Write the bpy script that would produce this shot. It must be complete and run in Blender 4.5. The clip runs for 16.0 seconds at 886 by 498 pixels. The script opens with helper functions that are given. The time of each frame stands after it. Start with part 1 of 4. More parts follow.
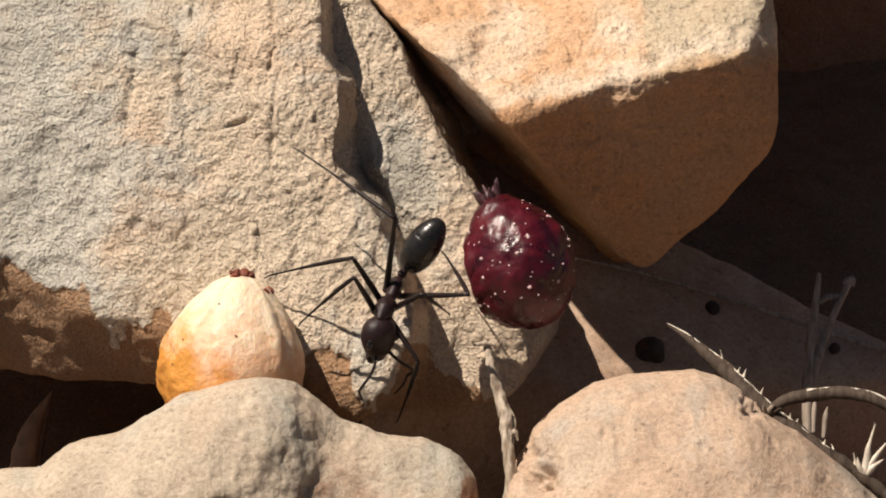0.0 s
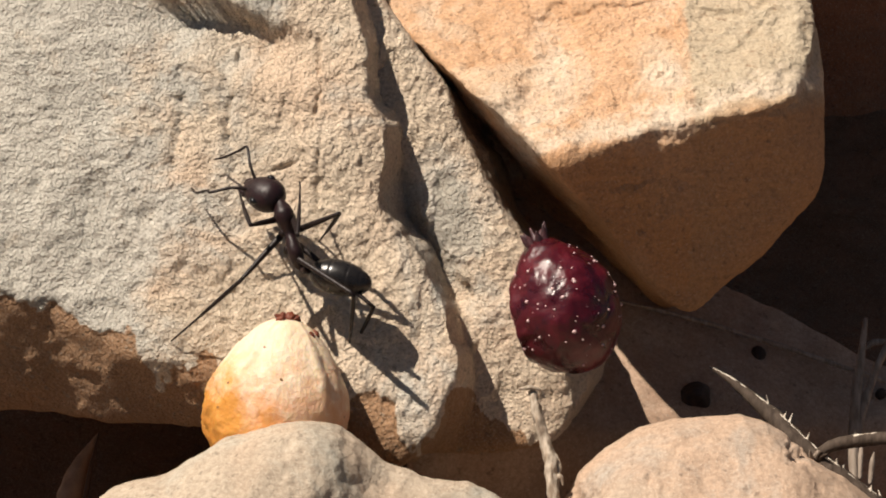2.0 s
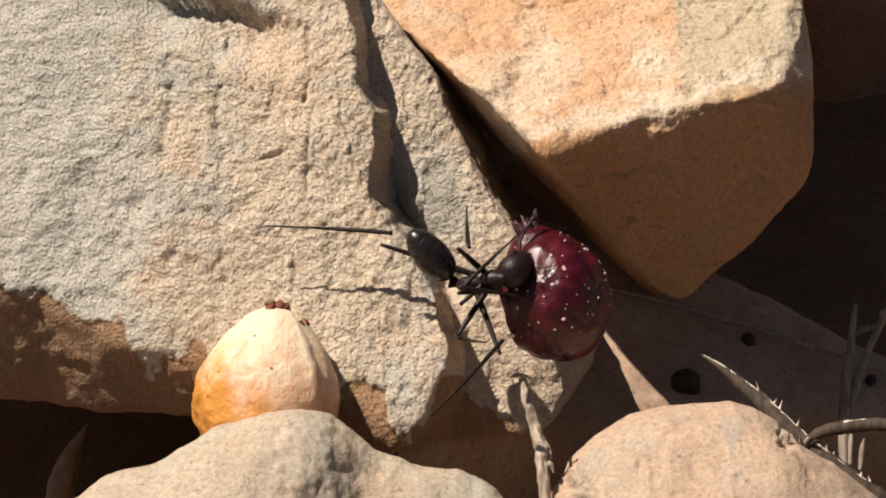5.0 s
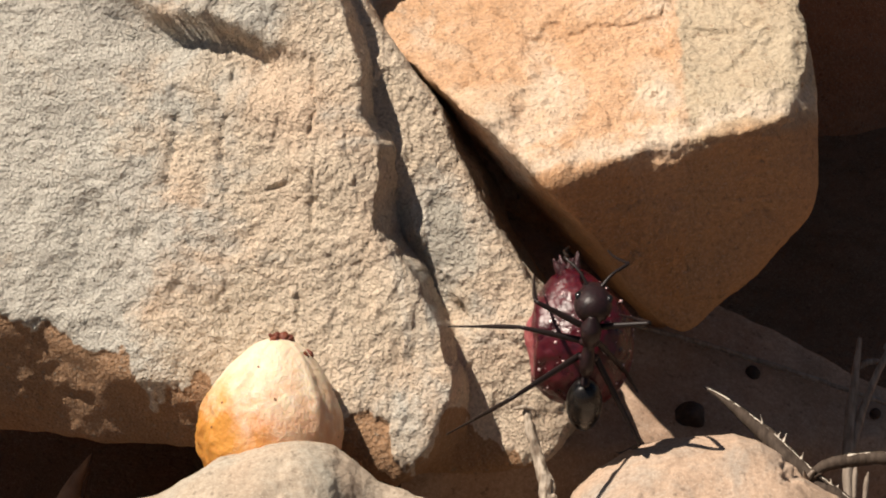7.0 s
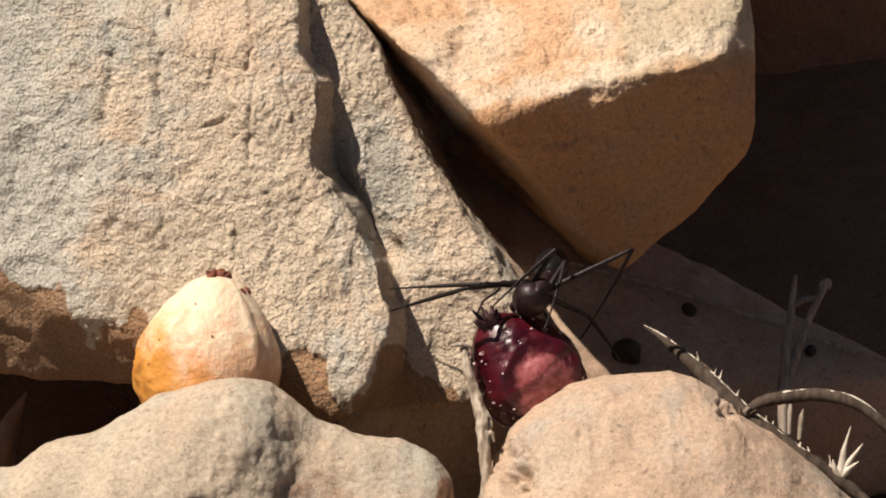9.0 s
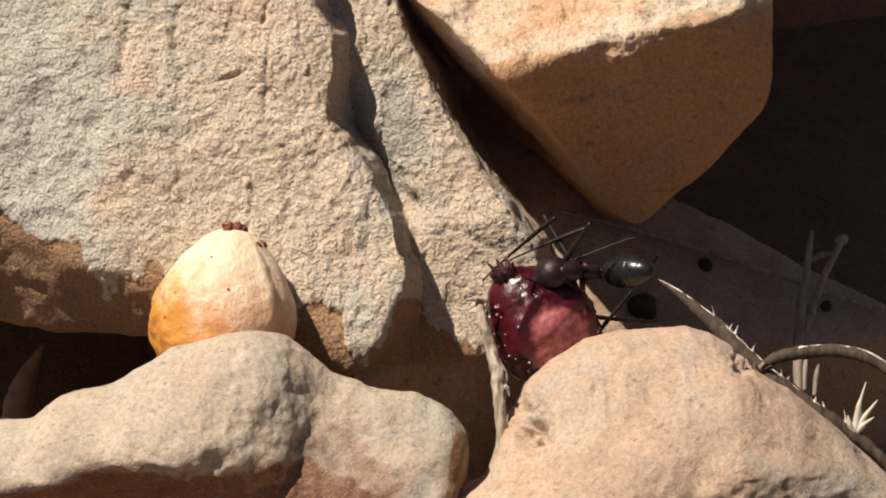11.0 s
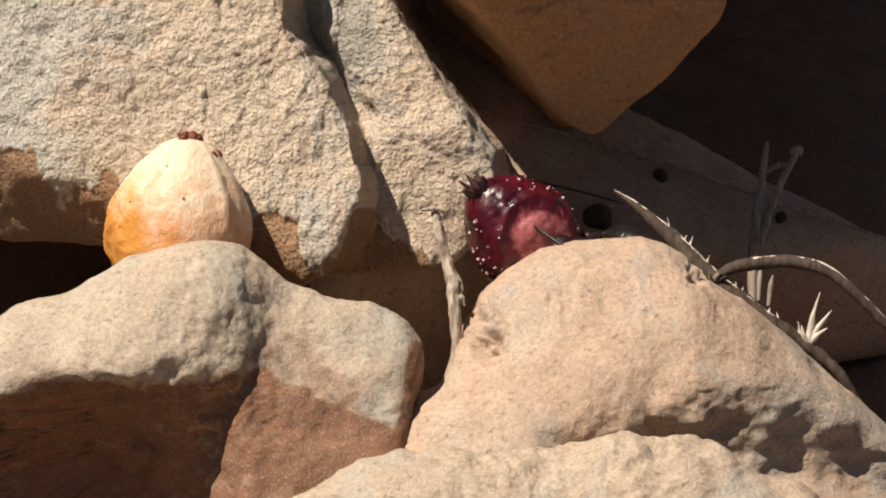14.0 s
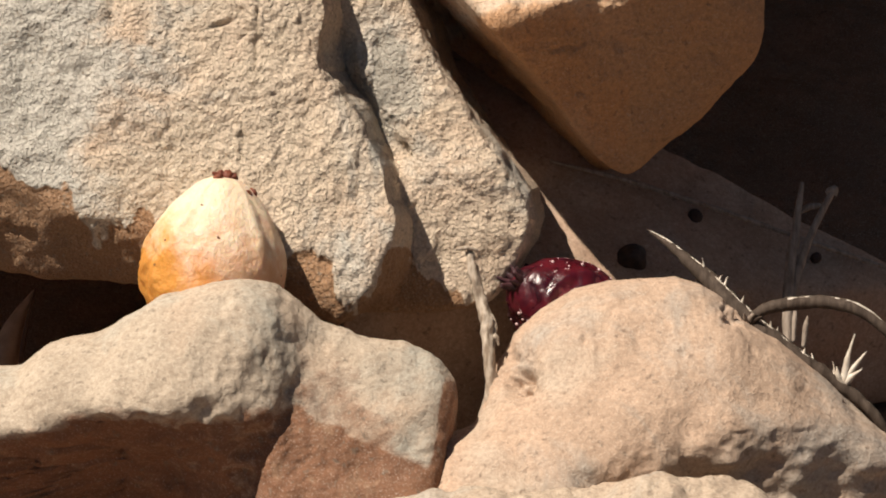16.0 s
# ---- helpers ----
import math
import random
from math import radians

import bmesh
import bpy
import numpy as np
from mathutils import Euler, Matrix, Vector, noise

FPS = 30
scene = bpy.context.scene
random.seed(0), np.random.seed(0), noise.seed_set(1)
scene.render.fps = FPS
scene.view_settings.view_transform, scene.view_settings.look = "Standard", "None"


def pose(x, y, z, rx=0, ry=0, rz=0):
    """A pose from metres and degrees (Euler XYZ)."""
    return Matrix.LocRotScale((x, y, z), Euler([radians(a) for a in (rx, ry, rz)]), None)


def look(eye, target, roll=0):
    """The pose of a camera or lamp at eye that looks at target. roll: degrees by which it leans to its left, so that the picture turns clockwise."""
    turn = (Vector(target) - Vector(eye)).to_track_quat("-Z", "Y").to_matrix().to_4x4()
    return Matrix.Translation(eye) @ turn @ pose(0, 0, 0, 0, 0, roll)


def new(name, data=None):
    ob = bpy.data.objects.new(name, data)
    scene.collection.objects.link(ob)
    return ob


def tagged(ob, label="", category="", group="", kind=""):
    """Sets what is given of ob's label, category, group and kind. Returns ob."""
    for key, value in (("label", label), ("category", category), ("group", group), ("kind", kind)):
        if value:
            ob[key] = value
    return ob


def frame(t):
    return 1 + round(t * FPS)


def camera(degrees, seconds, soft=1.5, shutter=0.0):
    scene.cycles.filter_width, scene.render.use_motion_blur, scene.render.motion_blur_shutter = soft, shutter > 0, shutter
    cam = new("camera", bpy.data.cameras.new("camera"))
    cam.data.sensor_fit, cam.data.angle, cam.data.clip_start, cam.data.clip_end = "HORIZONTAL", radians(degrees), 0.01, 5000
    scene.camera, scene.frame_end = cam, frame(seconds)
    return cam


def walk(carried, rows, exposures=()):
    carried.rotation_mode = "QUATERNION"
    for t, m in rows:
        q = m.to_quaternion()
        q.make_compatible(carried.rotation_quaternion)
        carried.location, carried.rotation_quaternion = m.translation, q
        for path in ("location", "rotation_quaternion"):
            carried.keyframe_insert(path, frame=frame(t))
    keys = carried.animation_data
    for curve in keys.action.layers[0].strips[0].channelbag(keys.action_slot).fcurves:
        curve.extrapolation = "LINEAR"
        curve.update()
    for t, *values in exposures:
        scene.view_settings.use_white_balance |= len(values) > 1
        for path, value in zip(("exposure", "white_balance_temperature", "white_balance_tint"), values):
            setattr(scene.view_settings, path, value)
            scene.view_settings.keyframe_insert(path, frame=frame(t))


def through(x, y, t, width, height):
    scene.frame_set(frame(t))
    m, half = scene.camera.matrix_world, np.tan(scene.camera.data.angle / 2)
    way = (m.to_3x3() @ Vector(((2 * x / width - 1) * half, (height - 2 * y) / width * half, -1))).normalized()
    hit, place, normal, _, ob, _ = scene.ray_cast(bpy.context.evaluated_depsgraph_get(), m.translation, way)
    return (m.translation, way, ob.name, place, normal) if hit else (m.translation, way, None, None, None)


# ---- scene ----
# A bank of loose stones in full sun, seen close by. Lengths below are millimetres in a frame that leans
# with the bank: u to the right, v up the bank, w out of it; LEAN_BACK is how far the bank leans.
SECONDS = 16.0
LEAN_BACK = 35.0
EYE_OUT = 148.2
BANK = pose(0, 0, 0.036, 90 - LEAN_BACK) @ Matrix.Diagonal((0.001, 0.001, 0.001, 1.0))
TURN_BANK = pose(0, 0, 0, 90 - LEAN_BACK)
MM = 0.001

# ---- camera ----
# seconds, turn to the left, up and to the left side, in degrees; the eye stays in one place
TURNS = [
    (0.0, -0.000, 0.000, 0.000),
    (0.5, 0.387, -0.197, 0.081),
    (1.0, 0.763, 0.253, 0.104),
    (1.5, 1.048, 0.789, 0.204),
    (2.0, 1.037, 0.998, 0.166),
    (2.5, 0.846, 0.501, 0.077),
    (3.0, 0.757, 0.280, 0.070),
    (3.2, 0.853, 0.498, 0.101),
    (5.3, 0.797, 0.725, -0.060),
    (5.5, 0.743, 0.448, -0.006),
    (6.0, 0.753, 0.100, 0.007),
    (6.5, 0.769, 0.946, 0.070),
    (7.0, 0.902, 1.449, 0.150),
    (7.5, 0.704, 1.854, 0.188),
    (8.0, 0.300, 1.922, 0.122),
    (8.5, 0.020, 1.332, 0.116),
    (9.0, -0.527, 0.022, 0.210),
    (9.5, -0.319, -0.786, 0.263),
    (9.7, -0.166, -1.101, 0.259),
    (11.8, -0.403, -0.794, 0.571),
    (12.0, -0.640, -0.329, 0.608),
    (12.5, -1.101, 0.105, 0.721),
    (13.0, -0.825, -1.356, 0.667),
    (13.5, -0.915, -2.255, 0.596),
    (14.0, -1.198, -3.070, 0.637),
    (14.5, -1.252, -2.906, 0.733),
    (15.0, -0.952, -2.444, 0.799),
    (15.5, -0.598, -2.234, 0.839),
    (16.0, -0.405, -2.182, 0.796),
]
cam = camera(20.0, SECONDS, soft=1.9)
EYE = BANK @ Vector((0, 0, EYE_OUT))
walk(cam, [(t, Matrix.Translation(EYE) @ TURN_BANK @ pose(0, 0, 0, 0, yaw, 0) @ pose(0, 0, 0, up, 0, 0) @ pose(0, 0, 0, 0, 0, roll))
           for t, yaw, up, roll in TURNS], [(0.0, 0.0, 7350, 12.5), (SECONDS, 0.0, 7350, 12.5)])

# ---- light ----
SUN_WAY = Vector((-0.478, 0.768, 0.42)).normalized()   # to the sun, in the bank's frame
to_sun = (TURN_BANK.to_3x3() @ SUN_WAY).normalized()
sun_data = bpy.data.lights.new("sun", "SUN")
sun_data.energy, sun_data.angle, sun_data.color = 6.25, radians(0.53), (1.0, 0.955, 0.905)
sun = new("sun", sun_data)
sun.matrix_world = look(to_sun, (0, 0, 0))
world = bpy.data.worlds.new("world")
scene.world = world
world.use_nodes = True
sky = world.node_tree.nodes.new("ShaderNodeTexSky")
sky.sky_type, sky.sun_disc = "NISHITA", False
sky.sun_elevation, sky.sun_rotation = math.asin(to_sun.z), math.atan2(to_sun.x, to_sun.y)
world.node_tree.nodes["Background"].inputs["Strength"].default_value = 0.037
world.node_tree.links.new(sky.outputs["Color"], world.node_tree.nodes["Background"].inputs["Color"])


# ---- materials ----
class Nodes:
    """Shortcuts for building one node material."""

    def __init__(self, name):
        self.mat = bpy.data.materials.new(name)
        self.mat.use_nodes = True
        self.tree = self.mat.node_tree
        self.bsdf = self.tree.nodes["Principled BSDF"]
        self.at = self.node("ShaderNodeTexCoord").outputs["Object"]

    def node(self, kind, **values):
        made = self.tree.nodes.new(kind)
        for key, value in values.items():
            made.inputs[key.replace("_", " ")].default_value = value
        return made

    def link(self, a, b):
        self.tree.links.new(a, b)

    def noise(self, size, detail=4.0, rough=0.55, warp=0.0, at=None):
        """Noise whose clumps are about size millimetres across."""
        made = self.node("ShaderNodeTexNoise", Scale=1.0 / (size * MM), Detail=detail, Roughness=rough, Distortion=warp)
        self.link(at or self.at, made.inputs["Vector"])
        return made.outputs["Fac"]

    def mask(self, name):
        made = self.tree.nodes.new("ShaderNodeAttribute")
        made.attribute_name = name
        return made.outputs["Fac"]

    def cells(self, size, feature="F1"):
        made = self.node("ShaderNodeTexVoronoi", Scale=1.0 / (size * MM))
        made.feature = feature
        self.link(self.at, made.inputs["Vector"])
        return made.outputs["Distance"]

    def step(self, value, low, high, a=0.0, b=1.0):
        made = self.node("ShaderNodeMapRange")
        made.clamp = True
        for key, v in (("From Min", low), ("From Max", high), ("To Min", a), ("To Max", b)):
            made.inputs[key].default_value = v
        self.link(value, made.inputs["Value"])
        return made.outputs["Result"]

    def maths(self, op, a, b):
        made = self.tree.nodes.new("ShaderNodeMath")
        made.operation = op
        for k, v in enumerate((a, b)):
            if isinstance(v, (int, float)):
                made.inputs[k].default_value = v
            else:
                self.link(v, made.inputs[k])
        return made.outputs[0]

    def mix(self, fac, a, b, way="MIX"):
        made = self.tree.nodes.new("ShaderNodeMix")
        made.data_type, made.blend_type = "RGBA", way
        for k, v in ((0, fac), (6, a), (7, b)):
            if isinstance(v, tuple):
                made.inputs[k].default_value = (*v, 1.0)
            elif isinstance(v, (int, float)):
                made.inputs[k].default_value = v
            else:
                self.link(v, made.inputs[k])
        return made.outputs[2]

    def bump(self, height, depth, before=None):
        """Relief of depth millimetres."""
        made = self.node("ShaderNodeBump", Strength=1.0, Distance=depth * MM)
        self.link(height, made.inputs["Height"])
        if before:
            self.link(before, made.inputs["Normal"])
        return made.outputs["Normal"]

    def done(self, colour=None, roughness=0.6, normal=None, **values):
        for key, v in (("Base Color", colour), ("Roughness", roughness), ("Normal", normal)):
            if v is None:
                continue
            if isinstance(v, tuple):
                self.bsdf.inputs[key].default_value = (*v, 1.0)
            elif isinstance(v, (int, float)):
                self.bsdf.inputs[key].default_value = v
            else:
                self.link(v, self.bsdf.inputs[key])
        for key, v in values.items():
            self.bsdf.inputs[key.replace("_", " ")].default_value = v
        return self.mat


def stone_material(name, base, second, patch, lichen, grain=0.28, relief=0.10, patches=9.0, lichens=0.5, low_brown=None, crumbs=0.0, layer=None, grey_side=None, rim=None, bare=None, slick=None, swell=1.8):
    """Weathered stone, with a darker brown laid low on it if given. layer: the colour of a later layer on one side."""
    n = Nodes(name)
    big, mid, fine, tiny = n.noise(patches, 3.0), n.noise(2.2, 5.0, 0.6, 0.4), n.noise(grain, 4.0, 0.65), n.noise(0.11, 2.0)
    colour = n.mix(n.step(mid, 0.38, 0.62), base, second)
    colour = n.mix(n.step(big, 0.50, 0.66, 0.0, 0.75), colour, patch)
    film = n.noise(11.0, 7.0, 0.68, 0.6)
    parts = n.node("ShaderNodeSeparateXYZ")
    n.link(n.at, parts.inputs[0])
    if grey_side is not None:
        across = n.maths("ADD", n.maths("MULTIPLY", parts.outputs["X"], 1000.0), n.maths("MULTIPLY", n.noise(5.0, 4.0, 0.6), 6.0))
        film = n.maths("ADD", film, n.step(across, grey_side - 3.0, grey_side + 7.0, 0.11, -0.03))
    colour = n.mix(n.step(film, 0.48, 0.60, 0.0, lichens), colour, lichen)
    if layer:
        side = n.maths("ADD", n.maths("MULTIPLY", parts.outputs["X"], 1000.0), n.noise(1.5, 5.0, 0.6))
        colour = n.mix(n.step(side, layer[1], layer[1] + 0.25, 0.0, 0.85), colour, layer[0])
    if low_brown:
        low = n.maths("ADD", n.maths("ADD", n.maths("MULTIPLY", parts.outputs["Y"], 92.0), n.maths("MULTIPLY", parts.outputs["Z"], 131.0)), n.maths("MULTIPLY", n.noise(4.0, 5.0, 0.6), low_brown[3]))
        low = n.maths("ADD", low, n.maths("MULTIPLY", parts.outputs["X"], -160.0 * low_brown[2]))
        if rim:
            band = n.maths("MULTIPLY", n.step(low, low_brown[1] + 0.04, low_brown[1] + 0.10), n.step(n.maths("ADD", low, n.maths("MULTIPLY", n.noise(1.1, 4.0), 0.5)), low_brown[1] + 0.58, low_brown[1] + 0.42))
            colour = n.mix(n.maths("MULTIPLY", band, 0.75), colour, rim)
        colour = n.mix(n.step(low, low_brown[1] + 0.12, low_brown[1] - 0.12, 0.0, 0.8), colour, low_brown[0])
    if bare:
        edge = n.maths("ADD", n.mask("bare"), n.maths("MULTIPLY", n.noise(0.9, 5.0, 0.7), 0.6))
        brown = n.mix(n.step(n.noise(3.0, 5.0, 0.62), 0.36, 0.60), bare[0], bare[1])
        brown = n.mix(n.step(n.noise(1.4, 5.0, 0.65, 0.5), 0.56, 0.68, 0.0, 0.7), brown, bare[2])
        colour = n.mix(n.step(edge, 0.66, 1.0, 0.0, 0.94), colour, brown)
    if slick:
        colour = n.mix(n.maths("MULTIPLY", n.mask("slick"), 0.8), colour, slick)
    speck = n.step(n.noise(0.5, 2.0), 0.63, 0.70, 0.0, 0.6)
    colour = n.mix(speck, colour, tuple(0.45 * c for c in second))
    colour = n.mix(n.step(fine, 0.30, 0.60, 0.40, 0.0), colour, (0.14, 0.09, 0.06))
    colour = n.mix(n.step(tiny, 0.55, 0.75, 0.0, 0.25), colour, (0.85, 0.78, 0.66))
    normal = n.bump(tiny, relief * 0.35)
    normal = n.bump(fine, relief, normal)
    if crumbs:
        normal = n.bump(n.noise(0.26, 3.0, 0.65, 0.8), crumbs * 1.5, normal)
        normal = n.bump(n.step(n.cells(0.23), 0.1, 0.7, 1.0, 0.0), crumbs * 0.55, normal)
    normal = n.bump(n.noise(0.9, 5.0, 0.6), relief * swell, normal)
    return n.done(colour, n.step(fine, 0.2, 0.8, 0.95, 0.75), normal, Specular_IOR_Level=0.3)


CREAM = stone_material("cream_crusted_stone", (0.73, 0.60, 0.46), (0.65, 0.54, 0.41), (0.73, 0.54, 0.39), (0.57, 0.56, 0.50), grain=0.22, relief=0.13, lichens=0.85,
                       crumbs=0.10, grey_side=-10.5, bare=((0.42, 0.235, 0.12), (0.35, 0.19, 0.095), (0.27, 0.15, 0.08)), slick=(0.47, 0.44, 0.37))
ORANGE = stone_material("orange_sandstone", (0.66, 0.41, 0.25), (0.58, 0.34, 0.19), (0.66, 0.52, 0.38), (0.72, 0.60, 0.47), patches=7.0, lichens=0.75, relief=0.14, crumbs=0.03,
                        low_brown=((0.50, 0.25, 0.105), -0.55, 0.264, 0.5), layer=((0.50, 0.42, 0.30), 3.4), rim=(0.70, 0.58, 0.45))
PALE = stone_material("pale_worn_stone", (0.50, 0.40, 0.30), (0.40, 0.31, 0.23), (0.52, 0.37, 0.26), (0.40, 0.38, 0.33), relief=0.10, lichens=0.8, swell=1.2)
# The last browns are stone colour deepened to imitate shade in the hollow front.
WORN = stone_material("worn_cream_stone", (0.50, 0.415, 0.32), (0.43, 0.35, 0.265), (0.53, 0.38, 0.27), (0.41, 0.40, 0.34), relief=0.08, lichens=0.75, swell=1.0,
                      bare=((0.25, 0.11, 0.055), (0.19, 0.08, 0.04), (0.33, 0.20, 0.12)))
DULL = stone_material("dull_brown_stone", (0.46, 0.32, 0.23), (0.37, 0.245, 0.17), (0.45, 0.29, 0.20), (0.42, 0.34, 0.275), relief=0.05)
PINK = stone_material("pinkish_worn_stone", (0.53, 0.375, 0.27), (0.45, 0.32, 0.23), (0.50, 0.41, 0.32), (0.39, 0.35, 0.30), relief=0.075, patches=6.0, lichens=0.8, swell=0.9)
BROWN = stone_material("brown_stone", (0.42, 0.17, 0.085), (0.34, 0.13, 0.06), (0.42, 0.16, 0.075), (0.30, 0.14, 0.085))
SAND = stone_material("sandy_soil", (0.22, 0.12, 0.07), (0.16, 0.09, 0.05), (0.22, 0.12, 0.07), (0.18, 0.12, 0.08))


# ---- shapes ----
SHUFFLE = np.random.RandomState(7).permutation(256).astype(np.int32)
HEIGHTS = np.random.RandomState(11).uniform(-1, 1, 256)


def rough(p, size, octaves=1, gain=0.5, seed=0):
    """Smooth random relief from -1 to 1 with clumps of that size, for places in space or in a plane."""
    total, amount = np.zeros(len(p)), 1.0
    for o in range(octaves):
        q = p / size + 17.3 * o + 5.1 * seed
        k = np.floor(q)
        f = q - k
        f = f * f * f * (f * (f * 6 - 15) + 10)
        k = k.astype(np.int32)
        fx, fy = f[:, 0], f[:, 1]
        sides = []
        for i in (0, 1):
            a = SHUFFLE[(k[:, 0] + i + 31 * (seed + o)) & 255] + k[:, 1]
            rows = []
            for j in (0, 1):
                b = SHUFFLE[(a + j) & 255]
                if p.shape[1] == 2:
                    rows.append(HEIGHTS[b])
                else:
                    b = b + k[:, 2]
                    low = HEIGHTS[b & 255]
                    rows.append(low + f[:, 2] * (HEIGHTS[(b + 1) & 255] - low))
            sides.append(rows[0] + fy * (rows[1] - rows[0]))
        total += amount * (sides[0] + fx * (sides[1] - sides[0]))
        size, amount = size * 0.5, amount * gain
    return total


def smax(values, k):
    """The largest of several, with corners rounded over k millimetres."""
    v = np.stack(values) / k
    top = v.max(0)
    return k * (top + np.log(np.exp(v - top).sum(0)))


def smin(values, k):
    return -smax([-v for v in values], k)


def facet(p, normal, through):
    n = np.array(normal, float)
    n /= np.linalg.norm(n)
    return (p - np.array(through, float)) @ n


def lump(p, centre, radii):
    """About the distance to an ellipsoid."""
    q = (p - np.array(centre, float)) / np.array(radii, float)
    return (np.sqrt((q * q).sum(1)) - 1.0) * min(radii)


def ramp(x, low, high):
    x = np.clip((x - low) / (high - low), 0, 1)
    return x * x * (3 - 2 * x)


def mesh_from(name, verts, faces, mat, smooth=True):
    data = bpy.data.meshes.new(name)
    data.from_pydata(verts, [], faces)
    data.materials.append(mat)
    if smooth:
        data.shade_smooth()
    data.update()
    return data


def star_ways(n, dense):
    """Ways all round, closer together round +w, on an n by n grid."""
    a = np.linspace(-1, 1, n)
    x, y = (g.ravel() for g in np.meshgrid(a, a, indexing="ij"))
    big = np.abs(x) > np.abs(y)
    r = np.where(big, x, y)
    with np.errstate(divide="ignore", invalid="ignore"):
        phi = np.where(big, np.pi / 4 * np.nan_to_num(y / x), np.pi / 2 - np.pi / 4 * np.nan_to_num(x / y))
    px, py = r * np.cos(phi), r * np.sin(phi)
    r = np.hypot(px, py)
    theta = np.pi * (dense * r + (1 - dense) * r ** 3)
    s = np.where(r > 1e-9, np.sin(theta) / np.maximum(r, 1e-9), 0.0)
    return np.stack([px * s, py * s, np.cos(theta)], 1)


def grid_faces(n, m):
    i = np.arange(n * m).reshape(n, m)
    return np.stack([i[:-1, :-1], i[1:, :-1], i[1:, 1:], i[:-1, 1:]], -1).reshape(-1, 4)


def finer(g, k):
    """A square grid of numbers with k steps laid in for each one."""
    n = len(g)
    at = np.linspace(0, n - 1, (n - 1) * k + 1)
    i = np.minimum(at.astype(int), n - 2)
    f = at - i
    g = g[i] * (1 - f)[:, None] + g[i + 1] * f[:, None]
    return g[:, i] * (1 - f) + g[:, i + 1] * f


def quads(name, verts, faces, mat):
    """A smooth mesh of quads from arrays."""
    data = bpy.data.meshes.new(name)
    data.vertices.add(len(verts))
    data.vertices.foreach_set("co", np.ascontiguousarray(verts, dtype=np.float32).ravel())
    data.loops.add(faces.size)
    data.loops.foreach_set("vertex_index", faces.astype(np.int32).ravel())
    data.polygons.add(len(faces))
    data.polygons.foreach_set("loop_start", np.arange(0, faces.size, 4, dtype=np.int32))
    data.materials.append(mat)
    data.update(calc_edges=True)
    data.shade_smooth()
    return data


def star_solid(centre, shape, relief, n, reach, dense=0.6):
    """Points where shape(p) is 0, seen from the centre, roughened by relief(p, normal), on an n by n grid."""
    k = 4
    few = (n - 1) // k + 1
    n = (few - 1) * k + 1
    c = np.array(centre, float)
    way = star_ways(few, dense)
    near, far = np.zeros(len(way)), np.full(len(way), reach)
    for _ in range(18):
        mid = (near + far) / 2
        inside = shape(c + way * mid[:, None]) < 0
        near, far = np.where(inside, mid, near), np.where(inside, far, mid)
    r = finer(near.reshape(few, few), k).ravel()
    way = star_ways(n, dense)
    for _ in range(2):
        here = shape(c + way * r[:, None])
        slope = (shape(c + way * (r + 0.05)[:, None]) - here) / 0.05
        r = r - np.clip(here / np.maximum(slope, 0.25), -1.5, 1.5)
    p = c + way * r[:, None]
    here = shape(p)
    normal = np.stack([shape(p + e) - here for e in np.eye(3) * 0.12], 1)
    normal /= np.linalg.norm(normal, axis=1)[:, None] + 1e-9
    return p + normal * relief(p, normal)[:, None] - c, grid_faces(n, n)


def stone(name, centre, shape, relief, n, mat, label, reach=120.0, dense=0.6, **masks):
    """A stone as one mesh; masks are named functions of place that say where its crust, layers, stains and painted
    shade lie.
    """
    p, faces = star_solid(centre, shape, relief, n, reach, dense)
    turn = np.array(TURN_BANK.to_3x3())
    data = quads(name, p * MM @ turn.T, faces, mat)
    for key, mask in masks.items():
        data.attributes.new(key, "FLOAT", "POINT").data.foreach_set("value", mask(p + np.array(centre, float)).astype(np.float32))
    ob = new(name, data)
    ob.location = BANK @ Vector(centre)
    return tagged(ob, label, "stone")


# ---- the stones ----
def ledge(v):
    """Where the crust on the big stone breaks off."""
    return np.interp(v, (-14, -9.2, -8.0, -5.0, -3.9, -2.7, -1.9, -0.6, 1.2, 2.9, 4.8, 5.8, 8.1, 9.95, 10.8, 11.4, 12.1, 14.7, 24),
                     (-7.0, -4.6, -3.1, -2.0, -1.9, -2.0, -2.1, -2.6, -3.6, -4.6, -6.06, -6.24, -6.07, -6.25, -6.75, -7.2, -7.4, -7.6, -9.5))


def crust_end(u):
    """How far down the crust reaches on the big stone."""
    return np.interp(u, (-44, -23, -20.9, -20.3, -19.5, -17.3, -16.6, -14.5, -13, -7.8, -6.1, -5.3, -5.1, -4.4, -3.1, -2.0, 0.0, 1.5, 5.0),
                     (3.0, -1.7, -2.0, -3.9, -5.2, -4.7, -3.9, -5.2, -6.5, -6.4, -6.4, -6.9, -8.4, -8.8, -8.1, -5.6, -6.9, -8.6, -9.2))


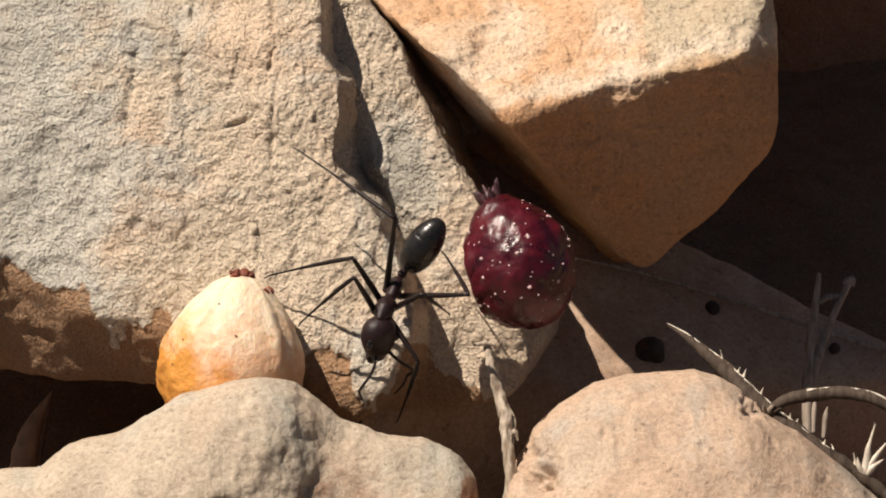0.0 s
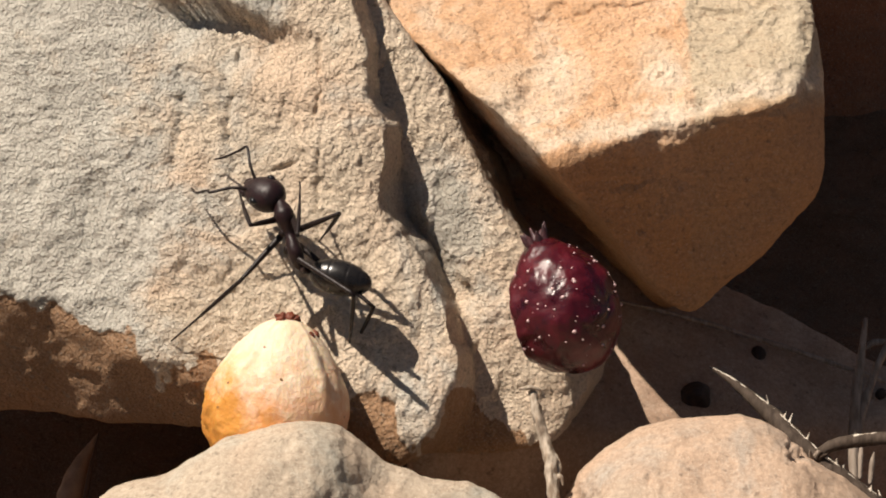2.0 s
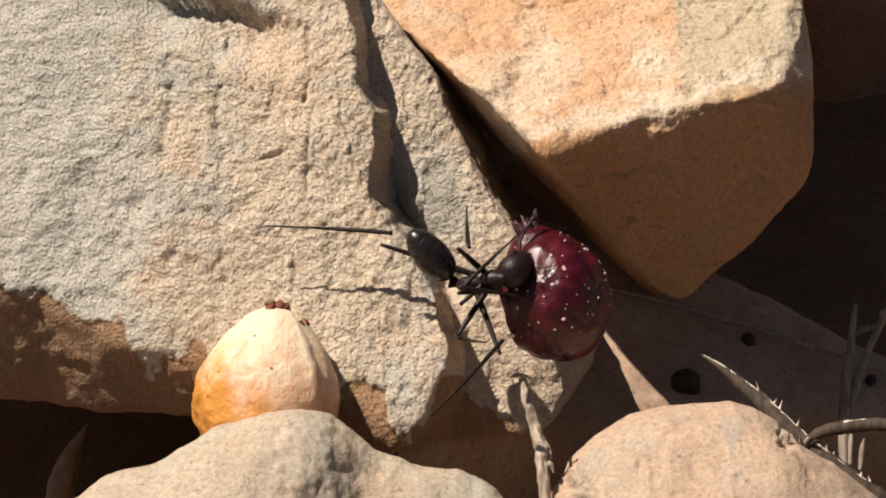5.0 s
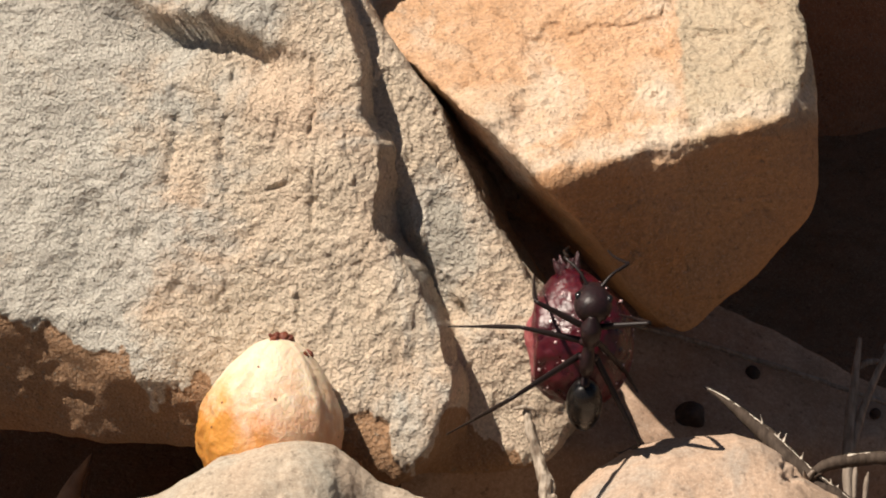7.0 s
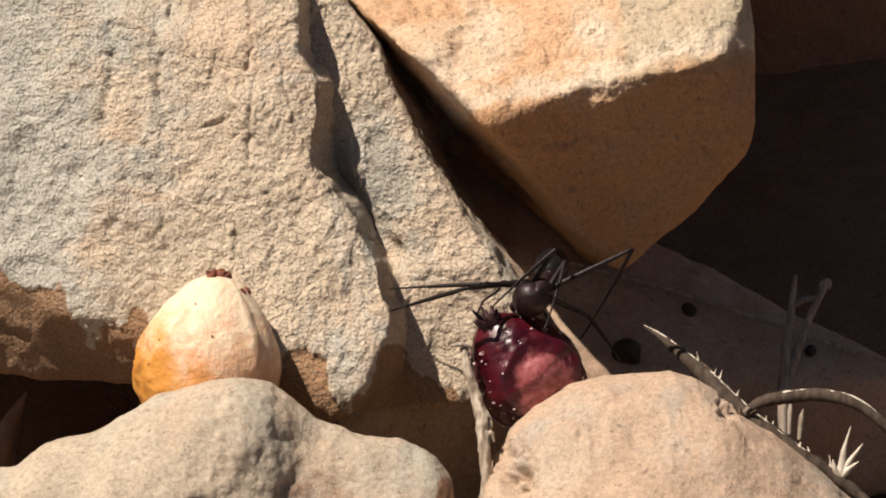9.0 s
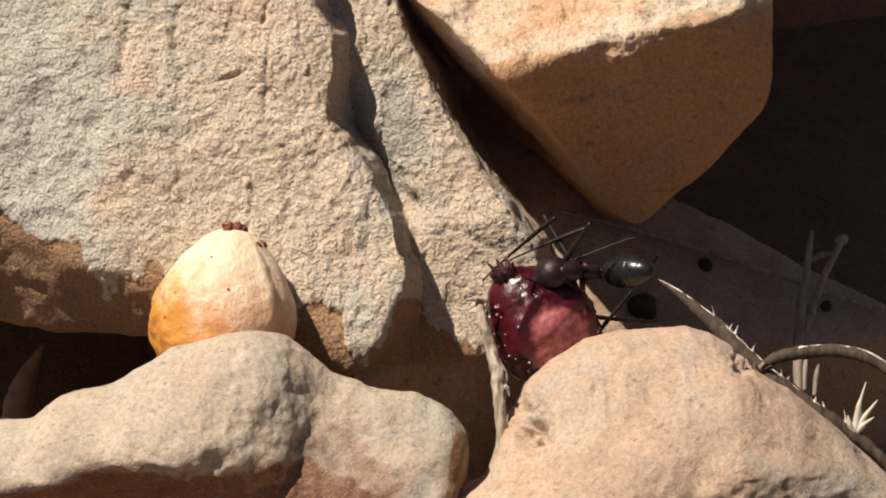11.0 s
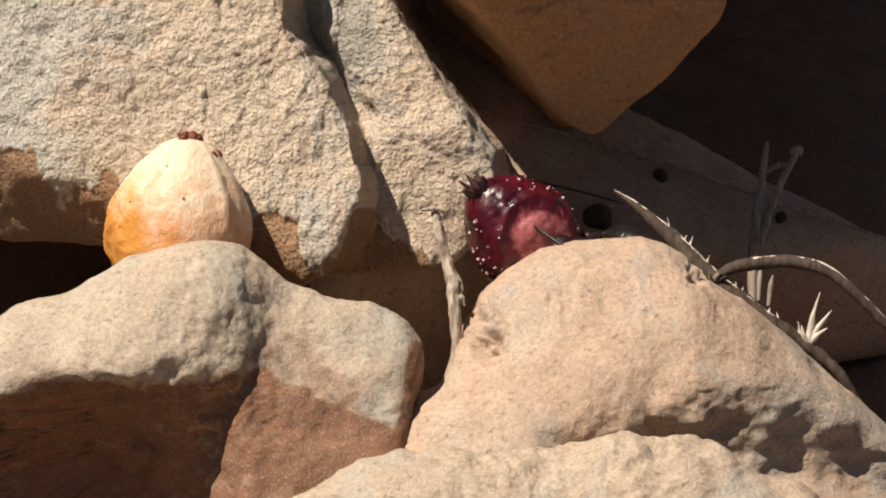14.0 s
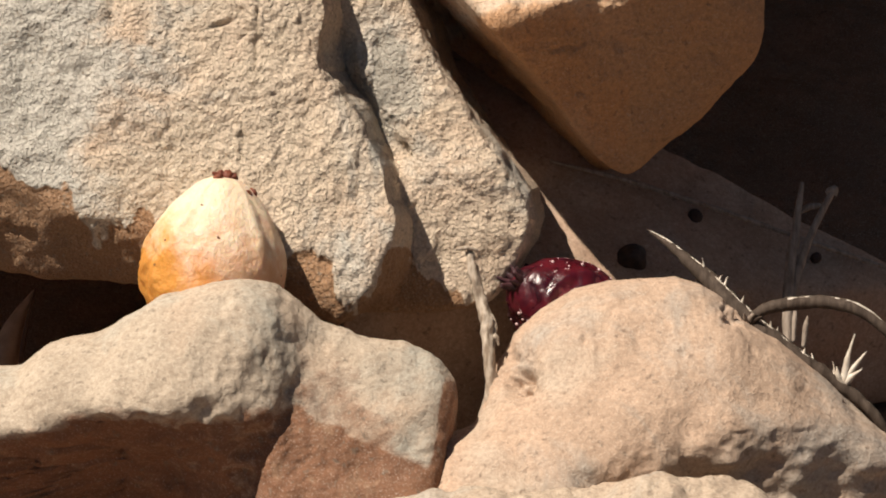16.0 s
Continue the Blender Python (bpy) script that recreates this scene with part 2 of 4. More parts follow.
def big_shape(p):
    u, v, w = p[:, 0], p[:, 1], p[:, 2]
    flat = p[:, :2]
    off = u - ledge(v) - 0.13 * rough(flat, 1.2, 3, 0.6, 3)
    deep = np.interp(v, (-6, -3.5, -1.2, 0.5, 4.0, 9.0, 12.0), (4.3, 3.9, 3.2, 3.4, 3.5, 3.2, 3.0))
    trough = 1.5 * np.exp(-((off - 1.0) / 1.0) ** 2) * ramp(v, -2.6, 1.0) * (1 - ramp(v, 5.0, 8.5))
    broad = np.interp(v, (-9, -5, -3, 2, 6), (2.4, 1.3, 0.8, 0.9, 0.8))
    fall = 18.0 - 0.28 * (u + 20) - v + 0.35 * rough(flat, 2.0, 2, 0.5, 7)
    hollow = 1.7 * ramp(fall, -0.9, 0.9) * (1 - ramp(fall, 0.9, 4.2)) * np.exp(-((u + 17.0) / 5.5) ** 4)
    torn = crust_end(u) - v + 0.7 * rough(flat, 1.3, 4, 0.65, 16)
    below = np.interp(u, (-44, -26, -20.5, -17, -13, -8, -5, -2, 0, 1.5, 6), (3.5, -0.8, -3.4, -4.6, -6.5, -7.2, -8.8, -8.6, -8.6, -9.2, -9.6)) - v
    hang = 0.10 * ramp(torn, -0.1, 0.25) * (1 - ramp(off, -0.4, 0.6)) + 1.0 * np.logaddexp(0, (below - 0.2) / 0.4) * 0.4
    right = np.interp(v, (-12, -9.9, -8.35, -7, -5.3, -3.9, -2.2, -0.8, 1.5, 3.3, 6.3, 9, 10.6, 12.5, 15, 24),
                      (2.0, 3.2, 4.35, 5.0, 6.1, 6.4, 6.0, 4.9, 3.3, 1.9, 0.0, -1.1, -2.1, -2.95, -4.8, -11.0))
    bottom = np.interp(u, (-44, -23, -17, -10, -5.5, -3.1, 0.2, 3.2), (-10.0, -9.2, -8.8, -9.6, -10.0, -10.6, -10.4, -9.9))
    return smax([
        facet(p, (-0.08, 0.20, 0.97), (-8, 2, 0.6)) + deep * np.clip(off / broad, 0, 1) + trough + 0.08 * np.maximum(off, 0) + hollow + hang,
        0.8 * (u - right + 0.10 * (w + 1) + 0.10 * rough(p, 1.6, 3, 0.5, 6)),
        0.95 * (bottom - v - 0.25 * (w - 0.5)),
        facet(p, (-1, 0, 0), (-44, 0, 0)),
        facet(p, (0, 1, 0), (0, 40, 0)),
        facet(p, (0, 0, -1), (0, 0, -34)),
    ], 0.35)


def big_bare(p):
    """1 where the crust is gone from the big stone and the brown beneath it shows."""
    u, v = p[:, 0], p[:, 1]
    return ramp(crust_end(u) - v + 0.7 * rough(p[:, :2], 1.3, 4, 0.65, 16), -0.35, 0.35)


def big_slick(p):
    """1 on the smooth grey film beside the ledge."""
    u, v = p[:, 0], p[:, 1]
    away = ((u + 1.9 + 0.25 * (v - 4.5)) / 1.15) ** 2 + ((v - 4.6) / 2.5) ** 2 + 0.8 * rough(p[:, :2], 1.4, 4, 0.6, 12)
    return ramp(-away, -1.1, -0.7)


def groove(p, line, width, seed):
    """A ragged crack along a line of (v, u) in the face of a stone."""
    vs, us = zip(*line)
    across = (p[:, 0] - np.interp(p[:, 1], vs, us) - 0.22 * rough(p, 0.8, 2, 0.6, seed)) / width
    ends = ramp(p[:, 1], vs[0], vs[0] + 0.4) * (1 - ramp(p[:, 1], vs[-1] - 0.4, vs[-1]))
    return np.exp(-across ** 2) * ends * ramp(rough(p, 1.1, 2, 0.5, seed + 1), -0.45, 0.0)


def big_relief(p, normal):
    u, v = p[:, 0], p[:, 1]
    bare = big_bare(p)
    crust = ramp(normal[:, 2], 0.62, 0.85) * (1 - bare) * (1 - 0.85 * big_slick(p))
    tall = p * (1, 0.6, 1)
    plates = ramp(rough(tall, 4.0, 4, 0.55, 15), 0.05, 0.16) + 0.6 * ramp(rough(tall, 2.4, 4, 0.6, 17), 0.25, 0.36) - 0.8 * ramp(rough(tall, 2.6, 4, 0.6, 18), 0.44, 0.54)
    cracks = (groove(p, ((4.3, -10.4), (6.5, -10.1), (9.3, -10.0)), 0.16, 201) + groove(p, ((-1.3, -10.9), (0.5, -10.8), (1.9, -10.9)), 0.13, 203)
              + groove(p, ((5.0, -19.2), (9.0, -18.7), (14.0, -18.5)), 0.2, 205) + groove(p, ((7.0, -15.2), (10.0, -15.6), (16.0, -15.0)), 0.16, 207)
              + groove(p, ((9.6, -10.6), (12.0, -10.0), (15.5, -10.3)), 0.15, 209))
    pits = np.exp(-((u + 20.3) / 0.55) ** 2 - ((v - 4.4) / 0.7) ** 2) + 0.8 * np.exp(-((u + 12.3) / 1.0) ** 2 - ((v - 7.4 - 0.3 * (u + 12.3)) / 0.16) ** 2)
    return (0.30 * rough(p, 4.5, 2, 0.5, 1) + crust * (0.11 * plates + 0.08 * rough(p, 1.1, 2, 0.6, 2) + 0.085 * rough(p, 0.42, 2, 0.7, 4) - 0.28 * cracks - 0.4 * pits)
            + (1 - crust) * (0.10 * rough(p, 1.5, 3, 0.5, 5) - 0.08 * bare * ramp(rough(p, 2.2, 3, 0.55, 8), 0.3, 0.7)))


stone("boulder", (-6, 4, -19), big_shape, big_relief, 601, CREAM,
      "large cream stone with a rough broken crust and a ledge", bare=big_bare, slick=big_slick)


def upper_shape(p):
    return smax([
        smax([
            facet(p, (-0.10, 0.72, 0.68), (3.6, 7.5, 3)) - 0.8 * np.exp(-(p[:, 0] / 1.7) ** 2 - ((p[:, 1] - 11.6) / 1.9) ** 2),
            facet(p, (0.24, -0.49, 0.83), (3.5, 7.3, 3)) + 0.6 * np.exp(-((p[:, 0] - 9.8) / 2.9) ** 2) + 0.25 * rough(p, 4.0, 2, 0.5, 23) + 0.10 * rough(p, 0.9, 3, 0.6, 25),
            facet(p, (-0.717, -0.697, 0.029), (3.55, 7.4, 3)) - 0.6 * np.maximum(-17.0 - p[:, 2], 0) + 0.15 * rough(p, 2.5, 2, 0.5, 24)], 0.14),
        facet(p, (0.85, 0.12, 0.50), (18.0, 11.5, 1)),
        # Widens unseen higher up, added to keep sun off the boulder behind.
        facet(p, (0.99, 0.05, -0.10), (20.95, 9, -4)) - 0.9 * np.maximum(p[:, 1] - 21.5, 0),
        facet(p, (0.69, -0.72, -0.08), (13.6, -0.9, -4)),
        facet(p, (0, 0, -1), (0, 0, -70)),
        facet(p, (-0.1, 1, 0), (0, 80, 0)),
    ], 0.8)


def upper_relief(p, normal):
    u, v = p[:, 0], p[:, 1]
    top = ramp(normal[:, 1], 0.3, 0.6)
    flakes = ramp(rough(p, 6.0, 3, 0.55, 26), 0.10, 0.16) + 0.7 * ramp(rough(p, 4.0, 3, 0.55, 27), 0.25, 0.30)
    edge = top * (1 - ramp(normal[:, 1], 0.62, 0.71))
    jag = 0.35 * rough(p, 1.2, 2, 0.5, 29)
    layer = ramp(u + jag - np.interp(v, (12.0, 14.7, 18.4), (13.0, 11.6, 11.3)), 0.0, 0.15)
    seam = np.exp(-((v - 6.0 - 0.31 * (u - 7.0) - 0.3 * rough(p, 1.5, 2, 0.5, 30)) / 0.16) ** 2) * ramp(u, 6.0, 7.5) * (1 - ramp(u, 11.5, 13.5))
    return (0.30 * rough(p, 5.0, 2, 0.5, 21) + (0.05 + 0.06 * top) * rough(p, 0.8, 3, 0.6, 22) + 0.2 * top * flakes + 0.3 * top * layer
            - 0.14 * edge * ramp(rough(p, 1.4, 2, 0.6, 28), 0.0, 0.5) - 0.14 * (1 - top) * seam
            - (1 - top) * 0.12 * ramp(rough(p, 1.6, 2, 0.5, 34), 0.7, 1.0))


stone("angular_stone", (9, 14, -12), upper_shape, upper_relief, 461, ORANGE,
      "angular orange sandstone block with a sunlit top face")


def worn_shape(p):
    u, v, w = p[:, 0] / 0.969, p[:, 1] / 0.969, p[:, 2]
    top = np.interp(u, (-34, -25.4, -23, -21.5, -18.6, -17, -15, -12.5, -10, -8.5, -6.8, -5.4, -4.6, -2.9, -0.5, 3),
                    (-14.0, -12.7, -12.4, -11.2, -10.45, -9.4, -8.4, -7.5, -7.1, -7.3, -8.45, -9.97, -11.0, -13.2, -17.5, -25.0))
    out = w - 8.5
    dome = 0.8 * (v - top + np.where(out > 0, 0.15, 0.22) * out * out)
    lip = np.interp(u, (-34, -21.6, -17.5, -13.8, -11.3, -9.0, -6.0, -3.0), (-18.0, -15.6, -14.5, -14.3, -13.7, -13.2, -15.5, -19.0))
    lip = lip + 0.4 * rough(p, 2.2, 3, 0.5, 33)
    at = 8.5 + np.sqrt(np.maximum(top - lip, 0.5) / 0.15)
    turn = np.interp(u, (-14.5, -11.5, -6), (1.0, 0.74, 0.62))
    under = -np.sin(turn) * (v - lip) + np.cos(turn) * (w - at)
    wall = w - at + np.interp(u, (-15, -12, -9, -5), (10.0, 7.0, 2.8, 3.0)) + 0.5 * rough(p, 3.5, 2, 0.5, 38)
    low = np.interp(u, (-9, -4.9, -2.95, -1.3, 0.33, 1.65, 2.2, 2.7), (-10.1, -10.35, -10.75, -11.05, -11.7, -13.0, -15.0, -19.0))
    lobe = smax([0.8 * (v - low + 0.33 * (w - 7.5) ** 2), facet(p, (-1, 0, 0), (-8, 0, 0)), facet(p, (0.97, -0.2, 0.1), (2.3, -14, 7))], 0.5)
    flank = facet(p, (0.70, 0.10, 0.70), (-5.6, -8.5, 9.0)) + 0.15 * rough(p, 1.5, 3, 0.6, 39)
    return smin([smax([smax([dome, flank], 1.5), facet(p, (1, 0, 0), (4, 0, 0)), smin([under, wall], 0.6), facet(p, (0, 0, -1), (0, 0, -5)), facet(p, (0, -1, 0), (0, -34, 0))], 0.7), lobe], 0.5)


def worn_brown_shade(p):
    """1 on the broken brown front of the worn stone, darkened for its hollow's shade."""
    lip = np.interp(p[:, 0], (-34, -21.6, -17.5, -13.8, -11.3, -8.5, -6.5, -5.0, 0.4, 1.2), (-17.5, -15.3, -14.3, -14.1, -13.6, -13.2, -13.6, -14.8, -16.2, -12.3))
    pale = ramp(rough(p, 1.1, 4, 0.7, 37) - np.abs(p[:, 0] + 10.0) / 6.0, -0.5, 0.6)
    front = ramp(lip - p[:, 1] + 0.7 * rough(p, 2.4, 4, 0.6, 36), -1.2, 1.6) * (1 - 0.35 * pale)
    side = 0.52 * ramp(p[:, 0] + 7.6 - 0.25 * (p[:, 1] + 10.0) + 1.0 * rough(p, 1.0, 4, 0.7, 40), -1.6, 2.2) * ramp(p[:, 2], 8.0, 10.5)
    side = side * ramp(-4.9 - 0.79 * (p[:, 1] + 10.3) - p[:, 0] + 1.2 * rough(p, 1.3, 4, 0.65, 34), -1.2, 1.6)
    return np.maximum(front, side)


stone("worn_stone", (-10, -16, 6.0), worn_shape,
      lambda p, n: 0.22 * rough(p, 4.0, 2, 0.5, 31) + 0.10 * rough(p, 1.4, 3, 0.6, 32) + 0.10 * ramp(-p[:, 1], 13.0, 16.0) * rough(p, 1.6, 3, 0.6, 35), 361, WORN,
      "pale worn stone with a rounded top and hollow brown front", bare=worn_brown_shade)


def rounded_shape(p):
    u, v, w = p[:, 0], p[:, 1], p[:, 2]
    top = np.interp(u, (1.2, 2.4, 2.95, 3.3, 3.6, 4.25, 5.2, 6.8, 8.75, 10.7, 13.3, 14.6, 15.9, 17.2, 18.2, 20.5, 23.2, 26.5, 28.8, 40),
                    (-30.0, -19.5, -15.7, -14.0, -12.9, -11.6, -10.3, -8.97, -7.8, -7.3, -7.15, -6.95, -7.25, -8.2, -9.55, -10.4, -12.4, -15.3, -17.5, -27.0))
    even = np.interp(u, (1.2, 2.4, 3.0, 4.25, 6.8, 10.7, 14.0, 17.0, 20.5, 23.2, 28.8, 40), (-30.0, -19.5, -15.7, -11.6, -8.97, -7.3, -7.0, -7.7, -9.9, -12.3, -17.5, -27.0))
    top = even + (top - even) * np.exp(-np.maximum(even - v, 0) / 1.6)
    out = w - 3.0
    dome = 0.75 * (v - top + np.where(out > 0, 0.13, 0.10) * out * out)
    lip = np.interp(u, (-10, 6, 9.8, 12.3, 14.5, 17.7, 22.5, 27.8, 40), (-26.0, -19.5, -17.2, -15.9, -15.3, -15.6, -16.2, -18.2, -26.0)) + 0.5 * rough(p, 2.5, 3, 0.5, 45)
    at = 3.0 + np.sqrt(np.maximum(top - lip, 0.5) / 0.13)
    under = smin([-0.60 * (v - lip) + 0.80 * (w - at), w - at + 3.2 + 0.5 * rough(p, 2.5, 3, 0.55, 47)], 0.6)
    return smin([
        smax([dome, under, facet(p, (0, 0, -1), (0, 0, -6)), facet(p, (0, -1, 0), (0, -36, 0))], 0.9),
        lump(p, (4.6, -20.6, 6.5), (6.4, 5.5, 6.5)),
        lump(p, (14, -27, 3.0), (17, 9, 9.0)),
    ], 1.0)


def rounded_relief(p, normal):
    u, v = p[:, 0], p[:, 1]
    pit = np.exp(-((u - 5.2) / 0.95) ** 2 - ((v + 12.5) / 1.15) ** 2)
    chip = np.exp(-((u - 17.6) / 0.9) ** 2 - ((v + 9.0) / 0.7) ** 2)
    return (0.30 * rough(p, 4.5, 2, 0.5, 41) + 0.055 * rough(p, 1.4, 3, 0.6, 42) - 0.10 * ramp(rough(p, 1.5, 2, 0.5, 44), 0.5, 1.0)
            - 1.1 * pit * (1 + 0.7 * rough(p, 0.7, 3, 0.6, 43)) - 0.4 * chip * (1 + rough(p, 0.6, 2, 0.6, 46))
            - 0.22 * np.exp(-((u - 9.0) / 0.16) ** 2 - ((v + 10.3) / 0.2) ** 2))


stone("rounded_stone", (13, -18, 2), rounded_shape, rounded_relief, 341, PINK,
      "rounded pinkish tan stone with a pitted side")


def near_shape(p):
    u, v, w = p[:, 0], p[:, 1], p[:, 2]
    top = np.interp(u, (-16, -5.5, -3.9, -1.4, 0.4, 3.4, 6.5, 9.5, 11.3, 13.1, 15.6, 17.7, 19.6, 20.5, 21.7, 23.9, 32),
                    (-29.0, -20.7, -19.7, -18.7, -18.4, -18.1, -17.9, -17.85, -17.3, -16.8, -16.75, -17.1, -18.5, -19.1, -19.05, -20.5, -28.0))
    out = w - 13.0
    return smax([0.8 * (v - top + np.where(out > 0, 0.16, 0.35) * out * out), lump(p, (9, -26, 14), (21, 12, 7))], 1.0)


stone("small_worn_stone", (9, -24, 14), near_shape,
      lambda p, n: 0.34 * rough(p, 3.0, 3, 0.55, 51) + 0.12 * rough(p, 0.8, 3, 0.6, 52), 221, PALE,
      "small pale lumpy stone lying against a larger one")


def slab_shape(p):
    return smax([
        facet(p, (0.25, 0.60, 0.76), (15, -5, -13.5)) + 0.5 * rough(p, 9, 2, 0.5, 61),
        facet(p, (0, -0.819, -0.574), (15, -5, -38)),
        facet(p, (0.40, 0.75, -0.5), (17, 0.4, -18.5)),
        facet(p, (-1, 0, 0), (-5, 0, 0)),
        facet(p, (1, 0, 0), (60, 0, 0)),
        facet(p, (0.30, -0.45, 0.84), (20, -8.5, -12.2)),
        ], 0.6)


stone("flat_slab", (14, -12, -18), slab_shape,
      lambda p, n: 0.15 * rough(p, 2.5, 3, 0.5, 62), 241, DULL, "pale flat stone slab lying in shade under other stones")


def back_shape(p):
    return smax([lump(p, (5, 25, -86), (60, 60, 22)), facet(p, (0.4, -0.5, 0.75), (30, -4, -70))], 3)


stone("back_boulder", (5, 25, -86), back_shape,
      lambda p, n: 1.2 * rough(p, 9.0, 3, 0.5, 71), 161, BROWN, "dark reddish brown boulder in deep shade behind")


def build_ground():
    a = np.linspace(-1, 1, 181)
    a = np.sign(a) * (0.25 * np.abs(a) + 300 * np.abs(a) ** 9)
    x, y = (g.ravel() for g in np.meshgrid(a, a, indexing="ij"))
    p = np.stack([x, y, 0 * x], 1)
    z = 0.010 + 0.0006 * rough(p * 1000, 6.0, 3, 0.5, 81) * (np.hypot(x, y) < 0.3)
    data = quads("ground", np.stack([x, y, z], 1), grid_faces(181, 181)[:, ::-1].copy(), SAND)
    tagged(new("ground", data), "sandy dry soil under the stones", "ground", kind="structure")


build_ground()


# ---- shapes of small things ----
def part(name, data, parent, label="", at=None):
    ob = new(name, data)
    ob.parent = parent
    if at is not None:
        ob.matrix_basis = at
    if label:
        ob["label"] = label
    return ob


def thing(name, label, category, group=""):
    return tagged(new(name), label, category, group)


def at_bank(u, v, w, turn=0.0, spin=0.0, nod=0.0):
    """A pose on the bank: turned by turn about w, then spun about v, then nodded about u."""
    return Matrix.Translation(BANK @ Vector((u, v, w))) @ TURN_BANK @ pose(0, 0, 0, 0, 0, turn) @ pose(0, 0, 0, 0, spin, 0) @ pose(0, 0, 0, nod, 0, 0)


def lathe(name, rings, mat, segments=28, bumps=None):
    """A body along +x, in millimetres: rings of (x, half width in y, half height in z, lift in z)."""
    rings = [(r if len(r) == 4 else (*r, 0.0)) for r in rings]
    a = np.linspace(0, 2 * np.pi, segments, endpoint=False)
    p = np.concatenate([np.stack([np.full(segments, x), ry * np.cos(a), rz * np.sin(a) + lift], 1) for x, ry, rz, lift in rings])
    if bumps:
        c = np.repeat(np.array([(r[0], 0, r[3]) for r in rings]), segments, 0)
        out = p - c
        p = c + out * (1 + bumps(p))[:, None]
    k, faces = len(rings), []
    for i in range(k - 1):
        for j in range(segments):
            q = (j + 1) % segments
            faces.append((i * segments + j, i * segments + q, (i + 1) * segments + q, (i + 1) * segments + j))
    faces.append(tuple(range(segments))[::-1])
    faces.append(tuple(range((k - 1) * segments, k * segments)))
    return mesh_from(name, (p * MM).tolist(), faces, mat)


def smooth_rings(rings, steps=5):
    """Rings laid in between, along a smooth line."""
    r = np.array([(q if len(q) == 4 else (*q, 0.0)) for q in rings], float)
    n, made = len(r), []
    for i in range(n - 1):
        p0, p1, p2, p3 = r[max(i - 1, 0)], r[i], r[i + 1], r[min(i + 2, n - 1)]
        for t in np.arange(steps) / steps:
            q = 0.5 * (2 * p1 + (p2 - p0) * t + (2 * p0 - 5 * p1 + 4 * p2 - p3) * t * t + (3 * p1 - p0 - 3 * p2 + p3) * t ** 3)
            q[1:3] = np.maximum(q[1:3], 0.02)
            made.append(tuple(q))
    return made + [tuple(r[-1])]


def tube(name, points, radii, mat, segments=10, steps=6, wobble=0.0, seed=0):
    """A round or flattened rod through points, in millimetres of the frame it is used in."""
    r = np.array([(*p, q) for p, q in zip(points, radii)], float)
    n, line = len(r), []
    for i in range(n - 1):
        p0, p1, p2, p3 = r[max(i - 1, 0)], r[i], r[i + 1], r[min(i + 2, n - 1)]
        for t in np.arange(steps) / steps:
            line.append(0.5 * (2 * p1 + (p2 - p0) * t + (2 * p0 - 5 * p1 + 4 * p2 - p3) * t * t + (3 * p1 - p0 - 3 * p2 + p3) * t ** 3))
    line = np.array(line + [r[-1]])
    way = np.gradient(line[:, :3], axis=0)
    way /= np.linalg.norm(way, axis=1)[:, None]
    side = np.cross(way, (0.13, 0.31, 0.94))
    side /= np.linalg.norm(side, axis=1)[:, None]
    up = np.cross(side, way)
    a = np.linspace(0, 2 * np.pi, segments, endpoint=False)
    p = (line[:, None, :3] + line[:, None, 3:] * (np.cos(a)[None, :, None] * side[:, None] + np.sin(a)[None, :, None] * up[:, None])).reshape(-1, 3)
    if wobble:
        mid = np.repeat(line[:, :3], segments, 0)
        p = mid + (p - mid) * (1 + wobble * rough(p * (1, 0.35, 1), 0.35, 3, 0.6, seed))[:, None]
    k, faces = len(line), []
    for i in range(k - 1):
        for j in range(segments):
            q = (j + 1) % segments
            faces.append((i * segments + j, i * segments + q, (i + 1) * segments + q, (i + 1) * segments + j))
    faces.append(tuple(range(segments))[::-1])
    faces.append(tuple(range((k - 1) * segments, k * segments)))
    return mesh_from(name, (p * MM).tolist(), faces, mat)


def along(a, b, up):
    """The turn whose x axis points from a to b, with its z axis near up."""
    x = (Vector(b) - Vector(a)).normalized()
    y = Vector(up).cross(x)
    y = y.normalized() if y.length > 1e-4 else Vector((0, 1, 0))
    return Matrix((x, y, x.cross(y))).transposed().to_4x4()


